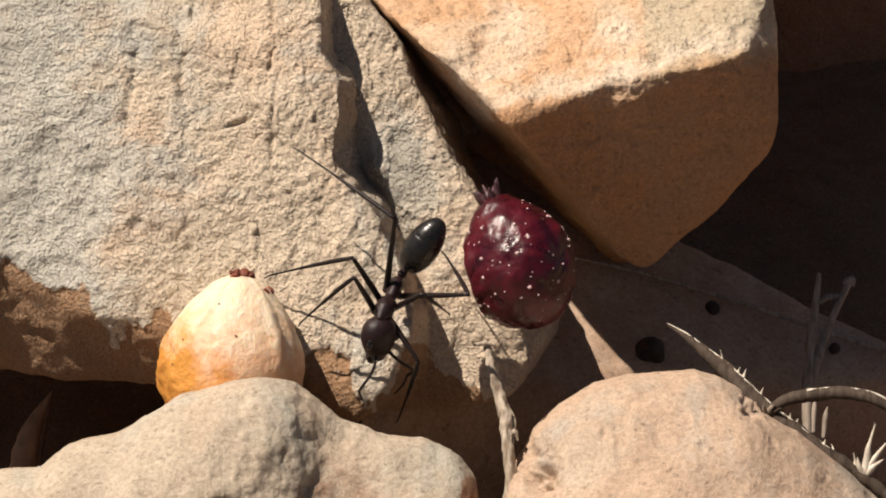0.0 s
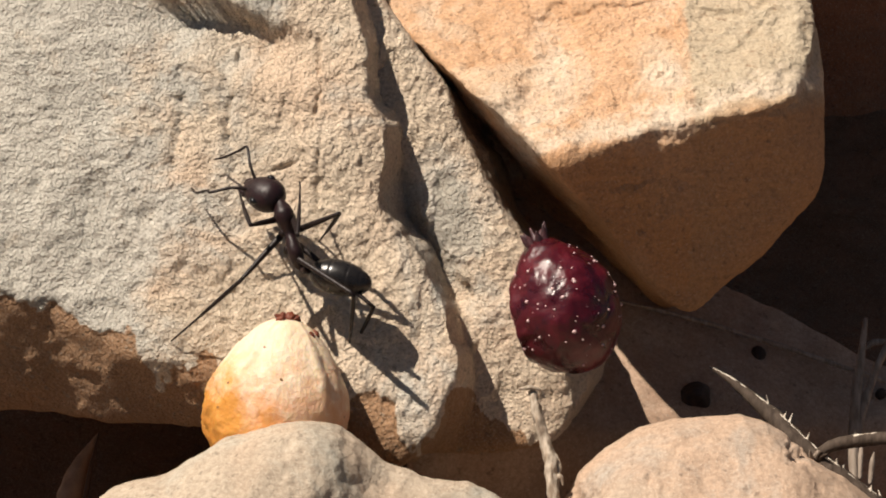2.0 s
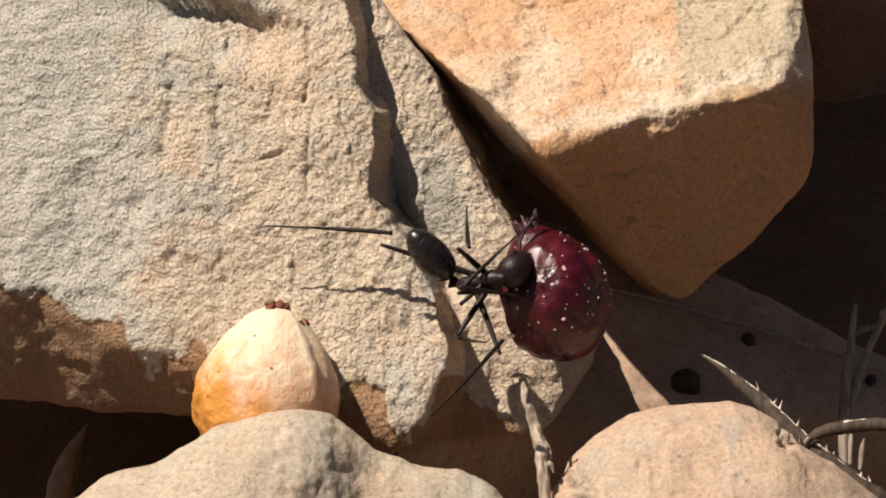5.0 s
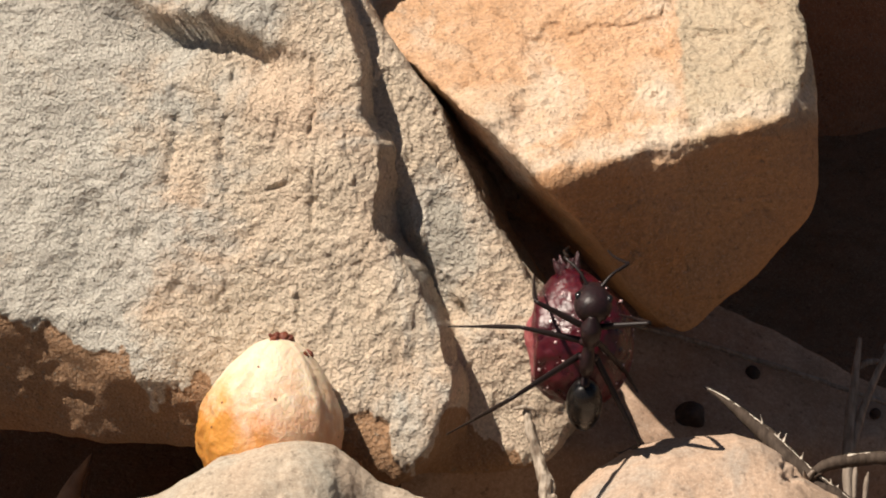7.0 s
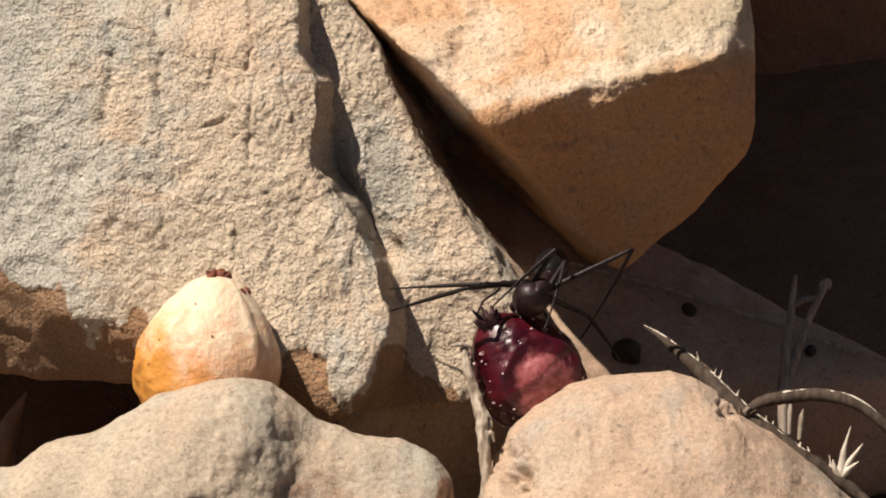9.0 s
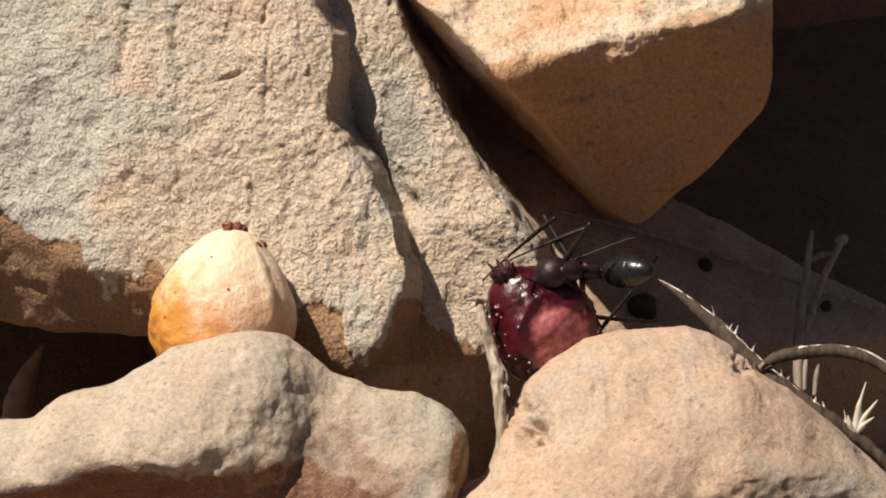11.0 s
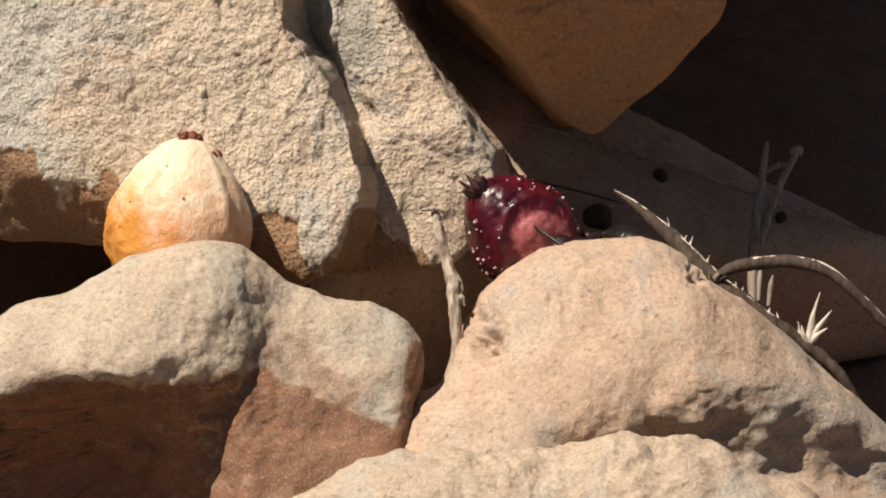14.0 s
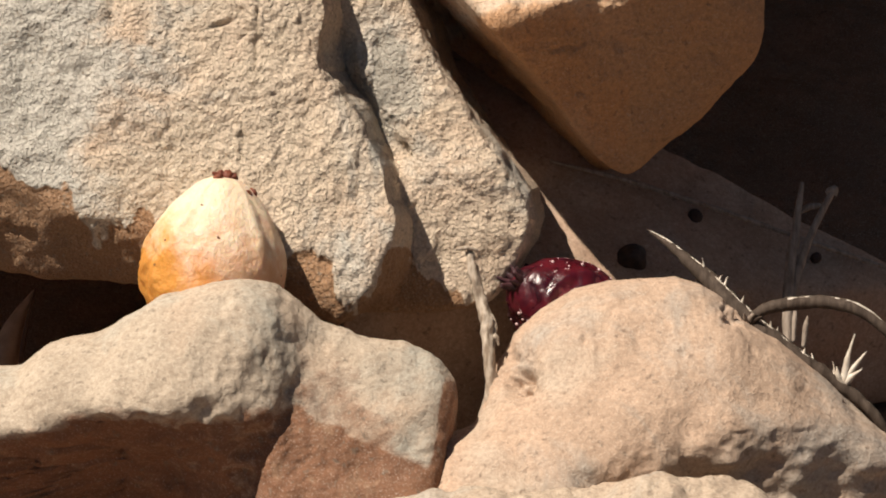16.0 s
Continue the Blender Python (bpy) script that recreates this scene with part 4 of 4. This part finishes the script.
# where its knees are held, while they show
KNEES = {
    "RF": [(0, -5.0, -1.6, 5.2), (0.3, -6.8, -0.6, 4.8), (0.5, -11.3, 5.9, 3.1), (1.0, -12.2, 6.9, 2.8), (1.5, -10.8, 6.6, 3.0), (2.5, -9.6, 5.8, 3.3)],
    "RM": [(0, -5.1, -0.5, 4.9), (0.3, -5.2, 1.0, 4.6), (0.5, -8.1, 5.7, 3.4), (1.0, -12.1, 6.4, 3.0), (1.5, -8.4, 4.4, 3.7), (2.0, -8.5, 4.5, 3.7), (2.5, -8.2, 4.2, 3.7), (3.0, -7.9, 3.9, 3.8), (3.2, -7.6, 3.9, 3.8), (6.5, 6.0, -6.9, 4.5), (8.5, 1.9, -0.5, 4.5), (9.0, 2.6, -1.9, 4.5), (9.5, 4.1, -2.8, 4.5)],
    "RH": [(0, -2.7, 1.7, 3.3), (0.3, -2.4, 2.7, 3.1), (0.5, -5.6, 3.1, 4.2), (1.0, -7.9, 2.4, 4.1), (1.5, -6.7, -1.1, 4.9), (2.0, -6.2, -1.1, 5.0), (2.5, -6.1, -1.1, 5.0), (3.0, -5.7, -1.1, 5.0), (3.2, -5.5, -1.3, 5.1), (5.3, 1.9, -5.1, 4.5), (5.5, 1.2, -6.9, 4.5), (6.0, 0.6, -6.2, 4.5), (8.5, 1.8, -1.7, 4.5), (9.0, 2.6, -2.2, 4.5)],
    "LF": [(0, -1.4, -6.4, 5.1), (0.3, -3.3, -5.4, 6.1), (0.5, -14.8, 1.1, 3.8), (1.0, -17.1, 5.8, 2.7), (1.5, -13.9, 4.1, 3.3), (2.0, -13.5, 3.8, 3.4), (2.5, -15.0, 4.7, 3.1), (3.0, -14.7, 3.3, 3.4)],
    "LM": [(0.3, -1.2, -5.9, 5.0), (0.5, -9.3, -0.5, 4.6), (1.0, -15.7, 1.0, 3.8), (1.5, -14.6, 0.6, 3.9), (2.0, -14.3, 0.6, 4.0), (2.5, -14.0, 0.5, 4.0), (3.0, -13.4, -0.2, 4.2), (5.5, 0.3, 0.0, 4.5), (6.0, 0.6, -0.8, 4.5), (6.5, 1.0, -4.5, 4.5), (6.8, 1.6, -2.0, 4.5), (7.0, 1.2, -0.6, 4.5), (7.5, 3.3, -0.6, 4.5), (8.0, 3.6, -2.7, 4.5)],
    "LH": [(0.3, 0.9, -1.9, 4.3), (0.5, -6.6, 1.0, 4.5), (1.0, -9.7, 1.0, 4.3), (1.5, -8.1, -0.0, 4.6), (2.0, -7.6, -0.1, 4.7), (2.5, -7.5, -0.5, 4.7), (3.2, -6.8, -1.0, 4.9), (5.3, -4.7, 2.8, 4.5), (5.5, -1.4, 0.8, 4.5), (6.0, -1.4, -0.4, 4.5), (6.3, 1.3, -1.3, 4.5), (6.5, 1.0, -2.1, 4.5), (6.8, 1.6, -4.9, 4.5), (7.0, 1.6, -4.7, 4.5), (7.5, 1.8, -4.5, 4.5)],
}
# where its feet stand
FEET = {
    "LF": [(0, -2.7, -10.2, 2.1), (0.3, -5.0, -6.7, 2.6), (0.5, -17.7, -1.8, 0.6), (0.8, -19.9, 3.9, -0.8), (1.0, -20.4, 4.3, -0.9), (1.5, -14.6, 6.6, 1.7), (2.0, -14.7, 6.2, 1.8), (2.5, -16.6, 2.3, -0.2), (3.2, -16.9, 3.1, -0.4), (5.3, 2.7, 0.2, 5.8), (6.0, 3.8, -0.7, 6.2), (6.5, 5.0, -0.2, 6.4), (6.8, 2.6, 3.9, 3.0), (7.5, 3.9, -1.8, 5.0), (8.0, 5.8, -3.5, 4.5), (8.5, 5.6, -4.7, 4.5), (9.0, 7.1, -3.8, 4.0), (9.5, 4.6, -4.8, 4.2), (12.0, 6.2, -4.5, 4.0), (12.5, 6.8, -4.9, 3.8), (13, 6.3, -4.3, 3.8), (14, 7.9, -6.4, 2.0), (16, 7.7, -10.9, 0.0)],
    "RF": [(0, -8.4, -4.4, 1.9), (0.3, -8.3, -4.6, 1.9), (0.5, -13.2, 5.4, -0.5), (0.8, -12.8, 7.8, -1.0), (1.0, -12.8, 6.3, -0.7), (1.5, -11.4, 7.1, 1.7), (2.0, -11.0, 6.5, 1.8), (2.5, -9.9, 5.8, -0.3), (3.2, -10.1, 5.9, 1.1), (5.3, 2.9, -2.7, 5.6), (6.0, 3.8, -3.6, 6.0), (6.5, 5.6, -2.7, 6.6), (6.8, 7.6, 0.6, 4.5), (7.5, 8.5, -1.8, 3.5), (8.0, 9.9, -3.2, 3.0), (8.5, 4.5, -5.0, 4.0), (9.0, 4.2, -3.3, 3.0), (9.5, 4.3, -2.3, 1.5), (12, 4.8, -3.4, 2.4), (12.5, 3.4, -4.0, 1.8), (13, 4.6, -3.7, 2.0), (14, 6.9, -5.5, 1.0), (16, 7.0, -10.3, -1.0)],
    "LM": [(0, 0.5, -3.9, 1.1), (0.3, -3.7, -9.5, 1.9), (0.5, -9.3, -5.4, 2.0), (0.8, -18.9, -3.8, 0.9), (1.0, -18.5, -3.5, 0.9), (1.5, -18.7, -3.5, 0.8), (2.0, -19.2, -3.4, 0.8), (2.5, -19.2, -3.7, 0.8), (3.2, -18.2, -3.7, 0.9), (5.3, -0.1, 1.4, -0.4), (5.5, -2.1, -0.5, -0.3), (6.0, -0.6, -2.7, -0.4), (6.3, -1.4, -5.4, -0.5), (6.5, -4.3, -7.6, -1.0), (6.8, -1.2, -4.0, -0.5), (7.0, -2.1, -0.8, -0.4), (7.5, -2.1, -0.5, -0.4), (8.0, -3.6, -4.2, -0.6), (8.25, 5.0, -6.3, 3.0), (8.5, 10.7, -3.3, -3.0), (9.0, 12.3, -6.8, -5.0), (9.5, 13.5, -7.2, -5.0), (12, 13.2, -7.6, -5.0), (12.5, 12.6, -7.2, -5.0), (13, 16.2, -7.4, -4.0), (14, 12.8, -10.2, -5.0), (16, 12.2, -12.7, -6.0)],
    "RM": [(0, -10.4, -1.6, 1.1), (0.3, -11.0, -1.3, 1.0), (0.5, -6.4, 1.8, 0.8), (0.8, -9.1, 5.2, -0.2), (1.0, -13.0, 5.3, -0.2), (1.5, -10.1, 2.6, 0.6), (2.0, -10.3, 2.7, 0.6), (2.5, -10.1, 2.8, 0.6), (3.2, -9.6, 3.0, 0.6), (5.3, -0.9, -4.5, -1.0), (5.5, -1.7, -7.5, -1.0), (6.0, 1.1, -7.7, 0.0), (6.3, 3.7, -7.8, 1.0), (6.5, 3.7, -8.4, 1.0), (6.8, 9.5, -4.8, -2.0), (7.5, 9.9, -5.9, -3.0), (8.0, 11.7, -4.0, -3.0), (8.25, 0.1, -2.4, -0.5), (8.5, -2.3, -1.9, -0.5), (9.0, -1.9, -2.3, -0.5), (9.5, -1.0, -4.3, -0.5), (12, 4.9, -2.8, -0.3), (12.5, 5.8, -1.7, -0.3), (13, 5.5, -2.1, -0.4), (14, 8.0, -4.2, -1.0), (16, 7.1, -8.3, -2.0)],
    "LH": [(0, -0.1, 0.0, 0.3), (0.3, -1.0, -8.5, 1.9), (0.5, -8.2, -4.4, 1.9), (0.8, -8.0, -3.7, 1.8), (1.0, -9.4, -1.3, 1.7), (1.5, -8.6, -3.9, 2.3), (2.0, -8.3, -4.0, 2.3), (2.5, -8.1, -3.6, 2.3), (3.2, -7.9, -4.0, 2.3), (5.3, -11.6, 3.9, -0.2), (5.5, -9.7, 1.2, -0.3), (6.0, -10.1, 1.1, -0.2), (6.3, -1.9, -1.6, -0.4), (6.5, -2.0, -2.0, -0.4), (6.8, -5.0, -8.3, -1.0), (7.0, -5.1, -8.9, -1.0), (7.5, -0.8, -7.5, -1.0), (8.0, 1.8, -5.7, -0.6), (8.25, 8.9, -4.5, -2.0), (8.5, 10.1, -5.0, -4.0), (9.0, 9.8, -5.4, -4.0), (9.5, 11.1, -8.2, -5.0), (12, 15.2, -6.2, -4.0), (12.5, 14.6, -6.4, -5.0), (13, 11.8, -6.9, -5.0), (14, 15.2, -9.4, -5.0), (16, 13.9, -14.0, -6.0)],
    "RH": [(0, -8.6, 5.9, -0.3), (0.3, -8.8, 5.7, -0.2), (0.5, -5.1, 0.2, 1.2), (0.8, -7.7, -0.8, 1.2), (1.0, -9.3, -0.7, 1.6), (1.5, -8.5, -4.0, 2.3), (2.0, -8.5, -4.0, 2.3), (2.5, -8.5, -4.1, 2.3), (3.2, -8.5, -4.3, 2.4), (5.3, -2.2, -9.5, -2.0), (5.5, -3.3, -10.3, -2.0), (6.0, -3.6, -10.5, -2.0), (6.3, -3.5, -10.2, -2.0), (6.5, 0.6, -9.2, -1.0), (6.8, 7.6, -8.8, -2.0), (7.0, 8.1, -8.4, -2.0), (7.5, 8.8, -9.2, -2.0), (8.0, 10.6, -7.1, -3.0), (8.25, -1.2, -3.8, -0.6), (8.5, -4.2, -4.0, -0.6), (9.0, -3.4, -4.1, -0.6), (9.5, 11.2, -1.9, 0.5), (12, 10.4, -1.7, -1.0), (12.5, 10.8, -1.6, -1.0), (13, 10.9, -3.8, -3.0), (14, 14.2, -5.3, -6.0), (16, 12.9, -9.2, -7.0)],
}


def stretched(a, b, length):
    """b moved along w, or along the line, until it is that far from a."""
    d = b - a
    flat = math.hypot(d.x, d.y)
    if flat < length:
        d.z = math.copysign(math.sqrt(length * length - flat * flat), d.z)
    return a + d.normalized() * length


def motions(berry, ant, parts):
    spins = {0.0: 0, 6.0: 0, 6.5: 8, 7.0: 18, 7.5: 48, 8.0: 96, 8.5: 120, 9.0: 128, 16.0: 128}
    nods = {0.0: 0, 7.0: 0, 8.0: -40, 16.0: -40}
    tilts = {0.0: 23, 6.0: 20, 7.0: 8, 7.5: 0, 9.0: 2, 12.0: 2, 14.0: 12, 16.0: 25}
    walk(berry, [(t, at_bank(u, v, w, np.interp(t, list(tilts), list(tilts.values())), np.interp(t, list(spins), list(spins.values())), np.interp(t, list(nods), list(nods.values())))) for t, u, v, w in BERRY_WAY])
    rows, limbs = [], {key: [] for key in ("head", "petiole", "gaster")}
    for key in FEET:
        limbs[key] = ([], [])
    for t, waist, neck, jaws, tail in ANT_WAY:
        waist, neck, jaws, tail = (Vector(q) for q in (waist, neck, jaws, tail))
        if t > 0.4:
            neck = stretched(waist, neck, REACH_BODY)
            jaws = stretched(neck, jaws, REACH_HEAD)
            tail = stretched(waist, tail, REACH_TAIL)
        turn = along(waist, neck, (0, 0.5, 0.85) if 0.4 < t < 4 else (0, 0, 1))
        middle = (waist + neck) / 2
        body = Matrix.Translation(middle) @ turn
        back = body.inverted()
        rows.append((t, Matrix.Translation(BANK @ middle) @ TURN_BANK @ turn))
        nape, hind = Vector((2.02, 0, 0.1)), Vector((-2.02, 0, -0.15))
        limbs["head"].append((t, Matrix.Translation(nape * MM) @ along(nape, back @ jaws, (0.2, 0, 1))))
        limbs["petiole"].append((t, Matrix.Translation(hind * MM) @ along(hind, back @ tail, (0, 0, 1))))
        limbs["gaster"].append((t, Matrix.Translation(hind * MM) @ along(hind, back @ tail, (0, 0, 1))))
        for key, steps in FEET.items():
            side = 1 if key[0] == "L" else -1
            along_body, thigh, shank = LEGS[key[1]]
            steps = np.array(steps)
            foot = back @ Vector([np.interp(t, steps[:, 0], steps[:, k]) for k in (1, 2, 3)])
            hip = Vector((along_body, 0.45 * side, -0.35))
            reach = foot - hip
            d = min(max(reach.length, shank - thigh + 0.3), thigh + shank - 0.1)
            way = reach.normalized()
            held = KNEES[key]
            close = min(held, key=lambda row: abs(row[0] - t))
            if abs(close[0] - t) < 0.26:
                at_hip = body @ hip
                at_knee = stretched(at_hip, Vector((close[1], close[2], max(close[3], at_hip.z + 0.3))), thigh)
                at_foot = stretched(at_knee, body @ foot, shank)
                knee, foot = back @ at_knee, back @ at_foot
                pole = (knee - (hip + foot) / 2).normalized()
                limbs[key][0].append((t, Matrix.Translation(hip * MM) @ along(hip, knee, pole)))
                limbs[key][1].append((t, Matrix.Translation(knee * MM) @ along(knee, foot, pole)))
                continue
            else:
                pole = Vector(({"F": 0.5, "M": 0.0, "H": -0.7}[key[1]], 0.7 * side, 0.7 if t < 10 else -0.5))
            pole = (pole - way * pole.dot(way)).normalized()
            a = (thigh ** 2 - shank ** 2 + d * d) / (2 * d)
            knee = hip + way * a + pole * math.sqrt(max(thigh ** 2 - a * a, 0.0))
            foot = hip + way * d
            limbs[key][0].append((t, Matrix.Translation(hip * MM) @ along(hip, knee, pole)))
            limbs[key][1].append((t, Matrix.Translation(knee * MM) @ along(knee, foot, pole)))
    walk(ant, rows)
    for key in ("head", "petiole", "gaster"):
        walk(parts[key], limbs[key])
    for key in FEET:
        for piece, way in zip(parts[key], limbs[key]):
            walk(piece, way)


berry = build_berry()
ant, ant_parts = build_ant()


# ---- dry plants and crumbs ----
def on_bank(u=0.0, v=0.0, w=0.0):
    return at_bank(u, v, w)


def build_twig():
    twig = thing("broken_twig", "grey splintered twig standing between the stones", "twig")
    twig.matrix_world = on_bank(3.0, -9.0, 3.6)
    part("bark", tube("bark", [(-0.5, 3.4, -0.6), (-0.25, 2.4, -0.4), (0.25, 0.6, 0.1), (0.62, -1.2, 0.6), (0.8, -3.2, 1.1), (1.0, -6.5, 1.6)],
                      (0.20, 0.28, 0.31, 0.34, 0.29, 0.32), BARK, 20, 16, 0.42, 5), twig)
    part("bark_scrap", tube("bark_scrap", [(-1.25, 3.45, -0.4), (-0.6, 3.55, -0.3), (0.05, 3.4, -0.5)], (0.05, 0.13, 0.06), BARK, 8, 6, 0.4, 6), twig)
    part("bark_scrap", tube("bark_scrap", [(0.15, 1.0, 0.0), (0.75, -0.2, 0.2), (1.05, -1.0, 0.5), (1.0, -2.4, 0.9)], (0.06, 0.13, 0.15, 0.05), BARK, 10, 8, 0.6, 7), twig)
    part("bark_scrap", tube("bark_scrap", [(0.5, -1.6, 0.6), (1.15, -1.5, 0.8), (1.3, -2.0, 0.9)], (0.14, 0.12, 0.04), BARK, 8, 6, 0.5, 8), twig)


def spines(parent, line, shares, size, seed, lean=(0.0, 1.0, 0.2)):
    """Sharp pale spines, here and there along one side of a stem."""
    random.seed(seed)
    line = np.array(line, float)
    for s in shares:
        s = s * (len(line) - 1.001)
        i = int(s)
        p = line[i] * (1 - s + i) + line[i + 1] * (s - i)
        a, h = random.uniform(-0.3, 0.7), size * random.uniform(0.4, 1.5)
        q = p + np.array((lean[0] + a, lean[1], lean[2] + random.uniform(-0.6, 0.6))) * h
        mid = (p * 0.65 + q * 0.35) + np.array((0.08, 0, 0)) * h
        part("spine", tube("spine", [(p - (0, 0.15, 0)).tolist(), mid.tolist(), q.tolist()], (0.17, 0.07, 0.012), SPINE, 6, 4, 0.2, seed), parent)


def build_thistle():
    plant = thing("dry_thistle", "dried grey-brown thistle stem with pale sharp spines", "thistle")
    plant.matrix_world = on_bank(19.4, -9.4, 0)
    main = [(-6.0, 4.95, -4.3), (-4.6, 4.0, -3.4), (-2.6, 2.2, -2.0), (-0.2, -0.2, 0.0), (2.4, -2.2, 1.0), (5.2, -4.0, 1.5), (7.2, -5.8, 2.0), (9.0, -9.0, 2.0)]
    part("stem", tube("stem", main, (0.03, 0.24, 0.50, 0.58, 0.52, 0.40, 0.30, 0.25), DRY, 18, 14, 0.15, 11), plant)
    # Pale strips laid along stem and branch imitate their sunlit edges.
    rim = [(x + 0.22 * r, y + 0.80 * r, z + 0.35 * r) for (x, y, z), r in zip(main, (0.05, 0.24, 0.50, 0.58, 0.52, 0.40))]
    part("stem_lit_edge", tube("stem_lit_edge", rim, (0.02, 0.05, 0.07, 0.08, 0.06, 0.04), SPINE, 8, 10, 0.5, 12), plant, "pale strip standing in for the sunlit edge")
    arc = [(-0.7, -0.6, 0.3), (0.6, 0.45, 0.5), (2.2, 0.85, 1.2), (4.2, 1.0, 2.0), (6.4, 0.3, 3.0), (9.5, -2.6, 3.5)]
    part("branch", tube("branch", arc, (0.2, 0.36, 0.40, 0.38, 0.34, 0.28), DRY, 16, 14, 0.10, 13), plant)
    part("branch_lit_edge", tube("branch_lit_edge", [(x, y + 0.30, z + 0.12) for x, y, z in arc[1:]], (0.04, 0.07, 0.07, 0.06, 0.05), SPINE, 8, 10, 0.6, 23), plant, "pale strip standing in for the sunlit edge")
    spines(plant, rim[1:], (0.22, 0.31, 0.34, 0.44, 0.53, 0.60, 0.635, 0.78, 0.83, 0.94), 0.5, 14)
    random.seed(16)
    for k, (a, h) in enumerate(((0.20, 2.9), (0.62, 2.2), (-0.5, 1.0), (0.95, 1.3))):
        x, y = h * math.sin(a), h * math.cos(a)
        part("bract", tube("bract", [(5.2, -3.8, 1.6), (5.2 + 0.5 * x - 0.1, -3.7 + 0.5 * y, 1.8), (5.2 + x, -3.6 + y, 1.9)], (0.26, 0.17, 0.015), SPINE, 8, 6, 0.25, k), plant, "pale stiff bract")
    for k, (x, y, a, h) in enumerate(((2.9, -1.3, 0.08, 1.8), (3.5, -1.6, 0.2, 1.5))):
        part("bract", tube("bract", [(x, y - 0.4, -3.0), (x + 0.5 * h * a, y + 0.55 * h, -3.2), (x + h * a, y + h, -3.4)], (0.12, 0.17, 0.03), STRAW, 10, 6, 0.1, 30 + k), plant)
    for k in range(7):
        a = random.uniform(0.2, 2.6)
        part("bract", tube("bract", [(-0.4, -0.5, 0.5), (-0.4 + 0.7 * math.cos(a), -0.4 + 0.4 * math.sin(a), 0.8), (-0.4 + 1.2 * math.cos(a), -0.45 + 0.75 * math.sin(a), 0.7 + 0.1 * k)],
                           (0.14, 0.12, 0.02), (DRY, STRAW)[k % 2], 7, 4, 0.4, 40 + k), plant)


def build_stalks():
    stalk = thing("dry_stalk", "forked dry pale grass stalk rising beside the thistle", "stalk")
    stalk.matrix_world = on_bank(22.8, -8.7, -9)
    part("blade", tube("blade", [(0, -3.5, 0.5), (0, 0, 0), (0.3, 3.0, -0.4), (0.9, 7.2, -1.0)], (0.3, 0.36, 0.33, 0.14), STRAW, 12, 10, 0.13, 17), stalk)
    part("blade", tube("blade", [(0.1, -1.0, 0), (0.6, 1.5, -0.2), (1.5, 4.0, -0.6), (2.8, 6.6, -1.0)], (0.16, 0.25, 0.24, 0.20), STRAW, 12, 10, 0.13, 18), stalk)
    part("blade", tube("blade", [(2.4, 6.5, -1.0), (2.9, 6.8, -1.0), (3.05, 6.3, -1.0)], (0.12, 0.26, 0.03), STRAW, 8, 6, 0.3, 19), stalk)
    part("blade", tube("blade", [(0.5, 5.0, -1.0), (1.3, 5.6, -1.1), (2.3, 5.8, -1.2)], (0.05, 0.25, 0.06), STRAW, 8, 6, 0.4, 27), stalk)
    dry = thing("fallen_stem", "thin dry fallen stem lying across the shaded slab", "twig")
    dry.matrix_world = on_bank(16.0, -3.4, -14.4)
    part("stem", tube("stem", [(-8.0, 3.0, 0.3), (-3.0, 1.8, 0.0), (3.0, 0.0, -0.7), (9.0, -2.0, -1.2), (17.0, -4.6, -1.8)], (0.10, 0.16, 0.17, 0.16, 0.12), STRAW, 10, 8, 0.2, 20), dry)


def build_crumbs():
    for k, (u, v, w, r) in enumerate(((13.2, -6.5, -11.3, 0.95), (17.5, -3.9, -15.0, 0.5), (25.5, -6.5, -15.5, 0.4))):
        p, faces = star_solid((0, 0, 0), lambda q: np.linalg.norm(q, axis=1) - r, lambda q, n: 0.16 * r * rough(q, 0.8, 2, 0.5, 100 + k), 33, 3.0, 1.0)
        crumb = new("dark_pellet", quads("dark_pellet", p * MM, faces, PELLET))
        crumb.location = BANK @ Vector((u, v, w))
        tagged(crumb, "small dark round pellet lying on the shaded slab", "pellet", "pellets on the slab")
    flake = thing("husk_flake", "pale curled husk flake with a brown rim", "husk")
    flake.matrix_world = on_bank(-25.9, -12.0, -11.5)
    part("flake", tube("flake", [(-0.7, -2.0, 0.5), (-0.5, -0.5, 0.3), (0.1, 1.2, 0.1), (1.1, 3.0, 0.0)], (0.9, 0.8, 0.5, 0.05), HUSK, 14, 8, 0.12, 25), flake)
    part("rim", tube("rim", [(0.35, -1.6, 0.9), (0.55, -0.2, 0.75), (0.8, 1.3, 0.45), (1.15, 3.05, 0.05)], (0.10, 0.14, 0.13, 0.05), HUSK_EDGE, 8, 8, 0.3, 26), flake, "dark brown rim")


build_twig()
build_thistle()
build_stalks()
build_crumbs()
motions(berry, ant, ant_parts)
